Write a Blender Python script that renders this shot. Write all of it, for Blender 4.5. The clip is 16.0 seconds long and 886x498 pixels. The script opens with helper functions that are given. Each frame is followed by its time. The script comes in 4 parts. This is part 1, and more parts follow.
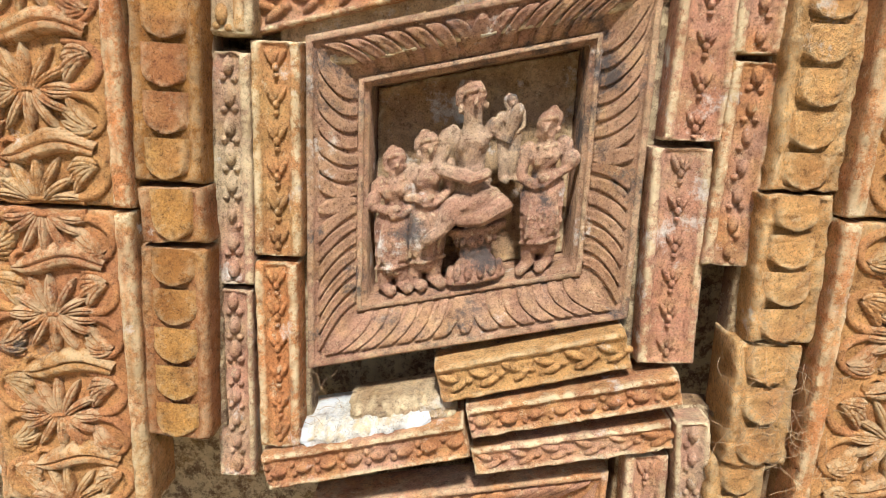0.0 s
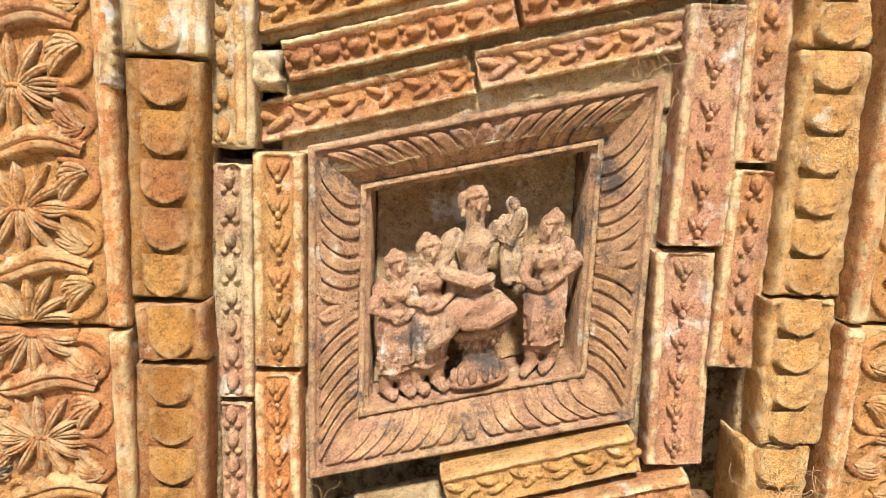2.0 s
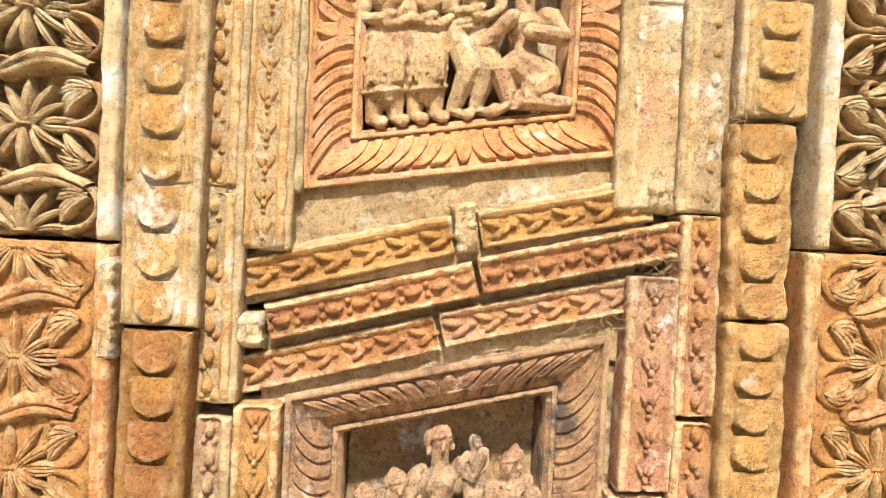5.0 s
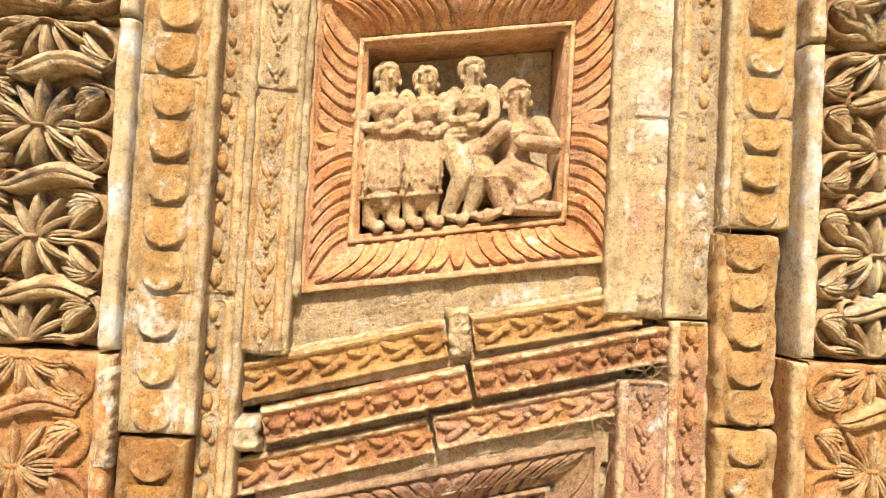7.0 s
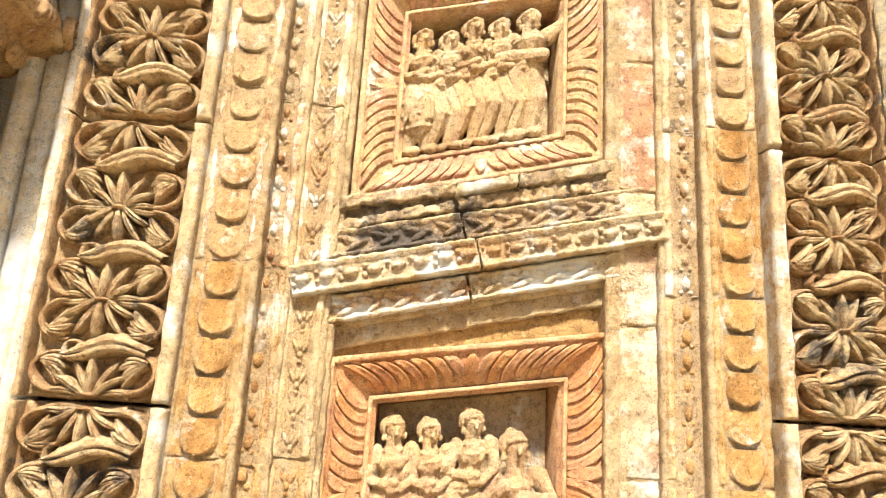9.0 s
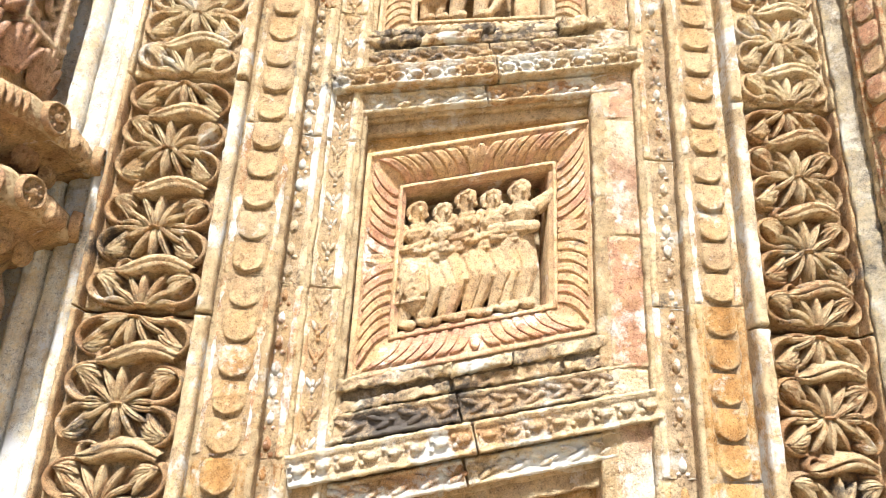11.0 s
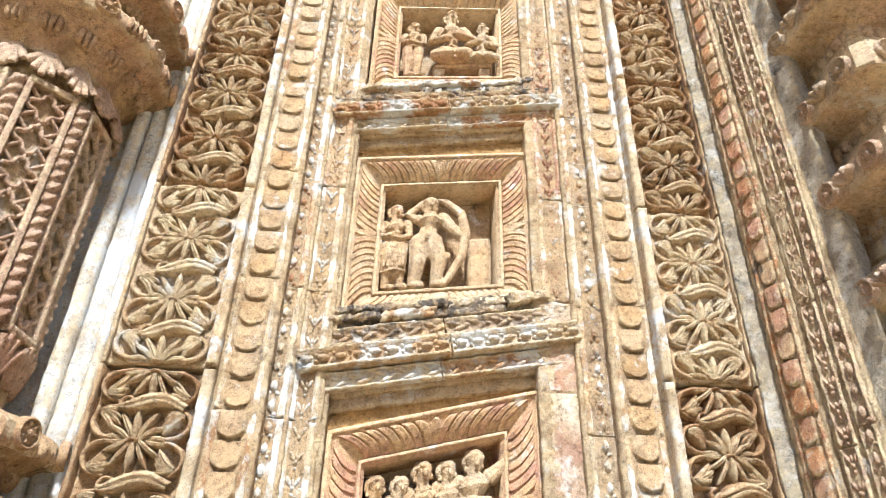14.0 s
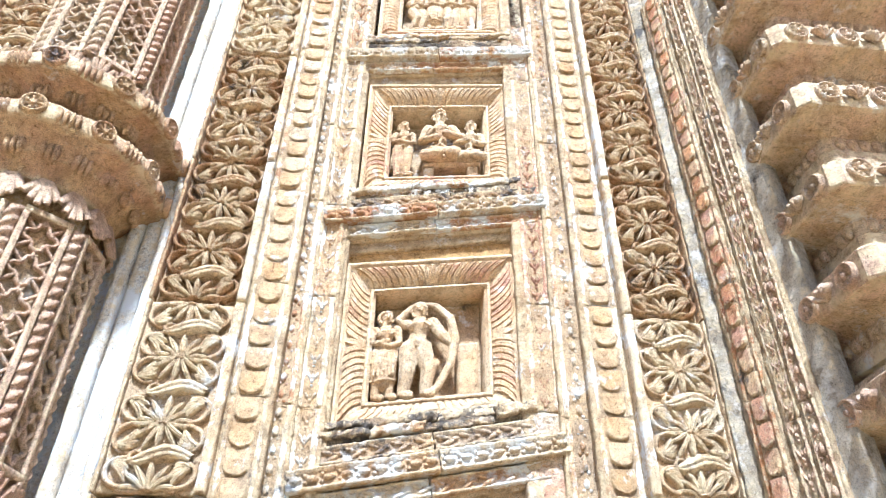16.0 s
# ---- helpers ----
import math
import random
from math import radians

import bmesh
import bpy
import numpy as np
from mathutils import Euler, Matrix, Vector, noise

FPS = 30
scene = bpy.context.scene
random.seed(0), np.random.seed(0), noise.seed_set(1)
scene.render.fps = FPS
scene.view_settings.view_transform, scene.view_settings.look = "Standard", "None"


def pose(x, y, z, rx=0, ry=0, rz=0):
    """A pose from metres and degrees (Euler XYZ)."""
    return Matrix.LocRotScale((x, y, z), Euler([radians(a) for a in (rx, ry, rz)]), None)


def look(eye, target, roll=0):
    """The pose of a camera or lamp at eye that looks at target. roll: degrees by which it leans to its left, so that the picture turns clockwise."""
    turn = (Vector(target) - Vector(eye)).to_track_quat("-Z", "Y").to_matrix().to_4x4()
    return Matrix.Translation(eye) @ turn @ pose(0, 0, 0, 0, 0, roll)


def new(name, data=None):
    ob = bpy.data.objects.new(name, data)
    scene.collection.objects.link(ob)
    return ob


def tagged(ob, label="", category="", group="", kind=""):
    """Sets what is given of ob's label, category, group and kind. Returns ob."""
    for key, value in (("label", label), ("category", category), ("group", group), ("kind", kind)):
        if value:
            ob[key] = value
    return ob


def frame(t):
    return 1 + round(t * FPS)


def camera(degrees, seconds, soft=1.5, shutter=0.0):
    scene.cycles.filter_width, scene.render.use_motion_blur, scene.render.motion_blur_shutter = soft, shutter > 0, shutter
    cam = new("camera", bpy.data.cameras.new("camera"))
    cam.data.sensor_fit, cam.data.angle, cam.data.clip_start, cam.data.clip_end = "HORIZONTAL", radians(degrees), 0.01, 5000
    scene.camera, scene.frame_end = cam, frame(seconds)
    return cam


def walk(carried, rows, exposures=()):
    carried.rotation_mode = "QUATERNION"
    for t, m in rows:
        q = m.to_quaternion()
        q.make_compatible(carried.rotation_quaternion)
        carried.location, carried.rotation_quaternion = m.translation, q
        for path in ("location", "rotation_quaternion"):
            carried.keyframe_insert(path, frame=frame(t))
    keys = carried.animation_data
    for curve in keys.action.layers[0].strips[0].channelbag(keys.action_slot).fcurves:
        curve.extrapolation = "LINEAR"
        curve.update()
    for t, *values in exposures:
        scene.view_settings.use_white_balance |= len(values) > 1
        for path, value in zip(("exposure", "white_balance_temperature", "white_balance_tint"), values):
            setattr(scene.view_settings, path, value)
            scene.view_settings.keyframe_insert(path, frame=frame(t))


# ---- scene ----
cam = camera(67.1, 16.0, soft=0.7)
METRES, EYE, TILT, LEAN, TURN = 1.0, 1.0, -13.8, -2.4, 2.0
ROWS = [
    (0.0, 0.0, 0.0, 0.0, 0.0, 0.0, -0.0),
    (0.5, -0.0274, 0.0194, 0.0348, -1.72, 1.48, 0.59),
    (1.0, -0.0311, 0.0166, 0.0584, -1.35, 2.32, 1.35),
    (1.5, -0.0346, 0.0124, 0.0639, -2.58, 2.99, 1.22),
    (2.0, -0.0356, 0.0068, 0.0642, -2.86, 3.29, 1.09),
    (2.5, -0.0334, 0.0009, 0.065, -3.34, 3.64, 0.9),
    (3.0, -0.0319, -0.0075, 0.0712, -3.6, 4.41, 0.92),
    (3.5, -0.0255, -0.0196, 0.0902, -4.11, 5.75, 1.17),
    (4.0, -0.0284, -0.0292, 0.1121, -4.61, 7.51, 1.04),
    (4.5, -0.0284, -0.0497, 0.1549, -5.0, 10.21, 0.77),
    (5.0, -0.0253, -0.0703, 0.1974, -4.64, 11.91, 0.73),
    (7.5, -0.0278, -0.1236, 0.2921, -5.18, 17.43, 0.59),
    (8.0, -0.0322, -0.1592, 0.3498, -4.94, 20.61, 0.78),
    (8.5, -0.0392, -0.1962, 0.4055, -5.59, 23.88, -0.01),
    (9.0, -0.0436, -0.2323, 0.4582, -5.51, 26.92, 0.32),
    (9.5, -0.0445, -0.2649, 0.5031, -4.72, 29.34, 0.38),
    (12.0, -0.05, -0.3397, 0.5825, -5.9, 35.37, 1.53),
    (12.5, -0.0526, -0.369, 0.5988, -6.19, 37.36, 1.62),
    (13.0, -0.0538, -0.3971, 0.6214, -6.75, 39.65, 1.89),
    (13.5, -0.0528, -0.4335, 0.6509, -7.41, 42.35, 2.65),
    (14.0, -0.0493, -0.4747, 0.6694, -7.64, 44.94, 2.95),
    (14.5, -0.0522, -0.5148, 0.6899, -7.81, 46.71, 3.05),
    (15.0, -0.0414, -0.5446, 0.7175, -6.86, 47.03, 2.72),
    (15.5, -0.0402, -0.566, 0.727, -7.24, 47.7, 3.02),
    (16.0, -0.0396, -0.5697, 0.7338, -7.17, 48.52, 3.46),
]
walk(cam, [(t, pose(0, 0, EYE, TILT, LEAN, TURN) @ pose(METRES * x, METRES * y, METRES * z, 90 + pitch, roll, yaw)) for t, x, y, z, yaw, pitch, roll in ROWS],
     [(0.0, 1.0, 5700, 8), (1.5, 1.26, 6250, 8), (3.0, 1.32, 6250, 8), (5.0, 1.38, 6350, 6), (7.5, 1.36, 6600, 8), (9.0, 1.55, 6600, 8), (9.7, 1.57, 6450, 8), (12.0, 1.52, 5250, 8), (14.5, 1.33, 5150, 8), (16.0, 1.70, 4650, 8)])

# ---- world, sun ----
world = bpy.data.worlds.new("sky")
scene.world = world
world.use_nodes = True
wn = world.node_tree.nodes
sky = wn.new("ShaderNodeTexSky")
sky.sky_type = "NISHITA"
sky.sun_disc = False
sky.sun_elevation, sky.sun_rotation = radians(53), radians(180)
sky.air_density, sky.dust_density = 1.0, 3.0
wn["Background"].inputs["Strength"].default_value = 0.068
world.node_tree.links.new(sky.outputs[0], wn["Background"].inputs["Color"])
sun_data = bpy.data.lights.new("sun", "SUN")
sun_data.energy, sun_data.angle, sun_data.color = 4.75, radians(5), (1.0, 0.93, 0.82)
sun = new("sun", sun_data)
sun.matrix_world = look((0.0, -1.8, 4.4), (0.0, 0.6, 1.2))


# ---- materials ----
def node(nt, kind, **inputs):
    n = nt.nodes.new(kind)
    for key, value in inputs.items():
        n.inputs[key.replace("_", " ")].default_value = value
    return n


def ramp(nt, source, stops):
    r = nt.nodes.new("ShaderNodeValToRGB")
    while len(r.color_ramp.elements) < len(stops):
        r.color_ramp.elements.new(0.5)
    for e, (p, c) in zip(r.color_ramp.elements, stops):
        e.position, e.color = p, (c if len(c) == 4 else (*c, 1)) if isinstance(c, tuple) else (c, c, c, 1)
    nt.links.new(source, r.inputs[0])
    return r.outputs[0]


def mix(nt, a, b, fac):
    m = nt.nodes.new("ShaderNodeMix")
    m.data_type = "RGBA"
    for sock, value in ((m.inputs[0], fac), (m.inputs[6], a), (m.inputs[7], b)):
        if hasattr(value, "is_linked"):
            nt.links.new(value, sock)
        else:
            sock.default_value = value if isinstance(value, float) else (*value, 1)
    return m.outputs[2]


def grain(nt, scale, detail=4.0, rough=0.6, shift=0.0):
    pos = nt.nodes.new("ShaderNodeNewGeometry").outputs["Position"]
    n = node(nt, "ShaderNodeTexNoise", Scale=scale, Detail=detail, Roughness=rough)
    if shift:
        add = nt.nodes.new("ShaderNodeVectorMath")
        add.inputs[1].default_value = (shift, shift * 1.7, shift * 0.6)
        nt.links.new(pos, add.inputs[0])
        pos = add.outputs[0]
    nt.links.new(pos, n.inputs["Vector"])
    return n.outputs["Fac"]


def clay(name, tones, lime=0.0, soot=0.0, lime_col=(0.78, 0.72, 0.62), rough=0.9, relief=1.0, spread=0.5, yellow=0.35, crust=0.65, edge_wear=1.0):
    """Fired clay: a run of tones, flecks of lime wash, dark lichen and pits."""
    m = bpy.data.materials.new(name)
    m.use_nodes = True
    nt = m.node_tree
    bsdf = nt.nodes["Principled BSDF"]
    bsdf.inputs["Roughness"].default_value = rough
    bsdf.inputs["Specular IOR Level"].default_value = 0.2
    rnd = nt.nodes.new("ShaderNodeObjectInfo").outputs["Random"]
    big = grain(nt, 7.0, 3.0, 0.55)
    sum_ = nt.nodes.new("ShaderNodeMath")
    sum_.operation = "MULTIPLY_ADD"
    nt.links.new(rnd, sum_.inputs[0])
    sum_.inputs[1].default_value = spread
    off = nt.nodes.new("ShaderNodeMath")
    off.operation = "SUBTRACT"
    nt.links.new(big, off.inputs[0])
    off.inputs[1].default_value = spread / 2
    nt.links.new(off.outputs[0], sum_.inputs[2])
    n = len(tones)
    col = ramp(nt, sum_.outputs[0], [(0.25 + 0.5 * i / (n - 1), c) for i, c in enumerate(tones)])
    fine = grain(nt, 130.0, 8.0, 0.72)
    pale = ramp(nt, grain(nt, 38.0, 5.0, 0.65, 3.1), [(0.46, 0.0), (0.68, 1.0)])
    ymul = nt.nodes.new("ShaderNodeMath")
    ymul.operation = "MULTIPLY"
    nt.links.new(pale, ymul.inputs[0])
    ymul.inputs[1].default_value = yellow
    col = mix(nt, col, (0.66, 0.43, 0.17), ymul.outputs[0])
    speck = ramp(nt, fine, [(0.32, (0.42, 0.37, 0.34)), (0.46, (0.98, 0.98, 0.98)), (0.70, (1.2, 1.18, 1.14))])
    mul = nt.nodes.new("ShaderNodeMix")
    mul.data_type, mul.blend_type = "RGBA", "MULTIPLY"
    mul.inputs[0].default_value = 1.0
    nt.links.new(col, mul.inputs[6])
    nt.links.new(speck, mul.inputs[7])
    col = mul.outputs[2]
    grit = ramp(nt, grain(nt, 520.0, 3.0, 0.7, 15.0), [(0.28, (0.42, 0.39, 0.36)), (0.43, (0.95, 0.95, 0.95)), (0.70, (1.26, 1.24, 1.19))])
    mul0 = nt.nodes.new("ShaderNodeMix")
    mul0.data_type, mul0.blend_type = "RGBA", "MULTIPLY"
    mul0.inputs[0].default_value = 1.0
    nt.links.new(col, mul0.inputs[6])
    nt.links.new(grit, mul0.inputs[7])
    col = mul0.outputs[2]
    worn = ramp(nt, nt.nodes.new("ShaderNodeNewGeometry").outputs["Pointiness"], [(0.512, 0.0), (0.56, 0.95 * edge_wear)])
    broken = ramp(nt, grain(nt, 55.0, 8.0, 0.8, 41.0), [(0.44, 0.0), (0.54, 1.0)])
    edge = nt.nodes.new("ShaderNodeMath")
    edge.operation = "MULTIPLY"
    nt.links.new(worn, edge.inputs[0])
    nt.links.new(broken, edge.inputs[1])
    col = mix(nt, col, (0.80, 0.64, 0.38), edge.outputs[0])
    smear = ramp(nt, grain(nt, 26.0, 6.0, 0.7, 21.0), [(0.36, (0.72, 0.68, 0.64)), (0.55, (1.04, 1.04, 1.03))])
    mul2 = nt.nodes.new("ShaderNodeMix")
    mul2.data_type, mul2.blend_type = "RGBA", "MULTIPLY"
    mul2.inputs[0].default_value = 1.0
    nt.links.new(col, mul2.inputs[6])
    nt.links.new(smear, mul2.inputs[7])
    col = mul2.outputs[2]
    if lime:
        f = ramp(nt, grain(nt, 17.0, 8.0, 0.72, 7.7), [(0.66 - 0.3 * lime, 0.0), (0.76 - 0.3 * lime, 1.0)])
        col = mix(nt, col, lime_col, f)
    chips = ramp(nt, grain(nt, 70.0, 10.0, 0.85, 33.0), [(0.575, 0.0), (0.61, crust)])
    col = mix(nt, col, (0.72, 0.56, 0.33), chips)
    if soot:
        f = ramp(nt, grain(nt, 11.0, 9.0, 0.75, 12.3), [(0.66 - 0.25 * soot, 0.0), (0.74 - 0.25 * soot, 0.88)])
        col = mix(nt, col, (0.085, 0.075, 0.07), f)
    nt.links.new(col, bsdf.inputs["Base Color"])
    b1 = node(nt, "ShaderNodeBump", Strength=1.0, Distance=0.0105 * relief)
    nt.links.new(grain(nt, 75.0, 8.0, 0.7), b1.inputs["Height"])
    b2 = node(nt, "ShaderNodeBump", Strength=1.0, Distance=0.0060 * relief)
    nt.links.new(grain(nt, 260.0, 6.0, 0.75, 5.0), b2.inputs["Height"])
    nt.links.new(b1.outputs[0], b2.inputs["Normal"])
    nt.links.new(b2.outputs[0], bsdf.inputs["Normal"])
    return m


ORANGE, RUST, OCHRE = (0.53, 0.245, 0.10), (0.41, 0.18, 0.085), (0.50, 0.30, 0.11)
PINK, BUFF, SAND, CREAM = (0.50, 0.28, 0.185), (0.56, 0.38, 0.21), (0.58, 0.44, 0.28), (0.66, 0.54, 0.38)
M_BRICK = clay("terracotta_brick", [RUST, ORANGE, PINK, ORANGE, OCHRE], lime=0.22, soot=0.08)
M_PINKISH = clay("pinkish_brick", [PINK, (0.52, 0.25, 0.15), PINK, SAND], lime=0.36, soot=0.12, spread=0.3)
M_ORANGE = clay("orange_brick", [ORANGE, (0.58, 0.24, 0.085), ORANGE, OCHRE], lime=0.2, soot=0.1, spread=0.3)
M_BROWN = clay("brown_brick", [(0.32, 0.14, 0.035), (0.43, 0.21, 0.055), (0.46, 0.24, 0.065), (0.36, 0.15, 0.055)], lime=0.05, soot=0.10, spread=0.6, yellow=0.15, crust=0.25, edge_wear=0.3)
M_CRUST = clay("crumbling_ochre_brick", [(0.52, 0.25, 0.09), (0.58, 0.31, 0.11), (0.62, 0.36, 0.14), ORANGE], lime=0.12, soot=0.06, relief=1.7, spread=0.35, yellow=0.22, crust=0.45, edge_wear=0.5)
M_PETAL = clay("terracotta_petal", [(0.42, 0.22, 0.07), (0.52, 0.28, 0.10), (0.54, 0.32, 0.12), OCHRE], lime=0.22, soot=0.10, spread=0.35, edge_wear=0.6)
M_MID = clay("ochre_weathered_brick", [(0.48, 0.25, 0.10), (0.55, 0.32, 0.13), (0.60, 0.40, 0.19), SAND], lime=0.36, soot=0.14, spread=0.5, edge_wear=0.8)
M_PLAIN = clay("rubbed_red_brick", [(0.5, 0.27, 0.17), BUFF, CREAM, PINK], lime=0.5, soot=0.08, spread=0.7)
M_RIM = clay("limewashed_rim", [BUFF, SAND, CREAM], lime=0.5, soot=0.12, lime_col=(0.8, 0.78, 0.74))
M_FRAME = clay("terracotta_frame", [RUST, (0.46, 0.24, 0.15), ORANGE, PINK], lime=0.16, soot=0.3, relief=0.8, spread=0.2, edge_wear=0.4)
M_ROSY = clay("rosy_sooted_frame", [(0.33, 0.17, 0.11), (0.41, 0.23, 0.145), (0.45, 0.27, 0.16), (0.38, 0.20, 0.11)], lime=0.2, soot=0.50, relief=0.9, spread=0.2, yellow=0.25, crust=0.45, edge_wear=0.3)
M_WARM = clay("warm_frame", [(0.44, 0.19, 0.095), ORANGE, (0.53, 0.29, 0.17), ORANGE], lime=0.12, soot=0.16, relief=0.6, spread=0.2, edge_wear=0.35)
# Soot on the figures, with the niche's shade put into their tones too.
M_FIGURE = clay("terracotta_figure", [(0.30, 0.155, 0.105), (0.37, 0.20, 0.135), (0.43, 0.24, 0.16), (0.48, 0.34, 0.23)], lime=0.22, soot=0.46, relief=0.9, spread=0.3, yellow=0.2, edge_wear=0.4)
M_TILE = clay("terracotta_tile", [RUST, (0.48, 0.21, 0.08), (0.5, 0.26, 0.09), ORANGE], lime=0.06, soot=0.2, spread=0.25, yellow=0.15, crust=0.25, edge_wear=0.5)
M_UPPER = clay("weathered_terracotta", [(0.50, 0.26, 0.13), (0.54, 0.34, 0.18), SAND, CREAM], lime=0.6, soot=0.22, spread=0.6, lime_col=(0.82, 0.78, 0.70))
M_UPETAL = clay("weathered_petal", [(0.52, 0.3, 0.13), (0.54, 0.36, 0.18), BUFF, SAND], lime=0.26, soot=0.12, spread=0.3, yellow=0.15, edge_wear=0.6)
M_UFRAME = clay("weathered_frame", [PINK, BUFF, SAND, BUFF], lime=0.2, soot=0.16, relief=0.7, spread=0.2, edge_wear=0.5)
M_MFRAME = clay("rubbed_frame", [(0.46, 0.22, 0.13), PINK, BUFF, PINK], lime=0.24, soot=0.16, relief=0.6, spread=0.2, edge_wear=0.4)
M_UFIGURE = clay("weathered_figure", [(0.54, 0.34, 0.22), BUFF, SAND, BUFF], lime=0.18, soot=0.16, relief=0.85, spread=0.3, edge_wear=0.5)
M_UTILE = clay("sooty_tile", [(0.36, 0.19, 0.09), (0.44, 0.26, 0.13), (0.54, 0.37, 0.21), (0.48, 0.29, 0.15)], lime=0.16, soot=0.38, spread=0.3, edge_wear=0.7)
M_TANTILE = clay("tan_tile", [BUFF, SAND, BUFF, CREAM], lime=0.28, soot=0.1, spread=0.25)
M_STAINED = clay("stained_terracotta", [BUFF, (0.45, 0.33, 0.22), SAND, BUFF], lime=0.35, soot=0.75, spread=0.3)
M_SOOTED = clay("blackened_mortar", [(0.20, 0.15, 0.10), (0.32, 0.24, 0.16), (0.42, 0.32, 0.21)], lime=0.25, soot=0.68, relief=1.6, spread=0.3, yellow=0.1)
M_REDDISH = clay("reddish_petal_brick", [(0.44, 0.2, 0.11), ORANGE, PINK, BUFF], lime=0.2, soot=0.2, spread=0.4)
M_LICHEN = clay("lichened_mortar", [(0.48, 0.41, 0.31), (0.56, 0.5, 0.4), (0.5, 0.42, 0.3)], lime=0.45, soot=0.35, relief=1.6, yellow=0.1)
M_MORTAR = clay("lime_mortar", [BUFF, (0.56, 0.40, 0.23), (0.50, 0.36, 0.22), SAND], lime=0.3, soot=0.2, relief=1.6, spread=0.2)
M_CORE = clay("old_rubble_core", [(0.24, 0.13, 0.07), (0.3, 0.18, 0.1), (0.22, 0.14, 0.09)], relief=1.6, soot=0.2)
M_PLASTER = clay("lime_plaster", [(0.68, 0.64, 0.56), (0.76, 0.73, 0.67), (0.66, 0.58, 0.47)], lime=0.6, soot=0.12, lime_col=(0.83, 0.82, 0.79), relief=0.7, yellow=0.1)
M_PILLAR = clay("pillar_terracotta", [(0.54, 0.33, 0.22), (0.60, 0.40, 0.27), (0.62, 0.44, 0.30), SAND], lime=0.14, soot=0.14, spread=0.2, yellow=0.2)
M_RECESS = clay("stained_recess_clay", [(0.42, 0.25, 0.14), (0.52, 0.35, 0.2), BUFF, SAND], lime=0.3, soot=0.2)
M_RING = clay("stained_ring_clay", [(0.42, 0.24, 0.13), BUFF, (0.5, 0.3, 0.18), SAND], lime=0.12, soot=0.3, spread=0.2)
# Clay tinted by the ground's warm bounce and darkened for the hood's shade.
M_SOFFIT_SHADE = clay("bounce_shade_clay", [(0.46, 0.27, 0.11), (0.52, 0.33, 0.14), OCHRE, (0.50, 0.30, 0.13)], lime=0.1, soot=0.15, spread=0.2, yellow=0.25, edge_wear=0.5)
M_PIER = clay("pale_pier_clay", [(0.56, 0.37, 0.25), (0.62, 0.43, 0.29), SAND, (0.6, 0.4, 0.27)], lime=0.25, soot=0.1, spread=0.2)
M_WHITE = clay("whitewash", [(0.72, 0.69, 0.62), (0.8, 0.78, 0.73)], lime=0.6, soot=0.12, lime_col=(0.82, 0.81, 0.79), yellow=0.15)
M_ROOT = clay("dry_root", [(0.3, 0.2, 0.11), (0.4, 0.28, 0.17)], relief=0.2)
M_GROUND = clay("packed_earth", [(0.36, 0.28, 0.17), (0.44, 0.34, 0.21)], relief=1.0)


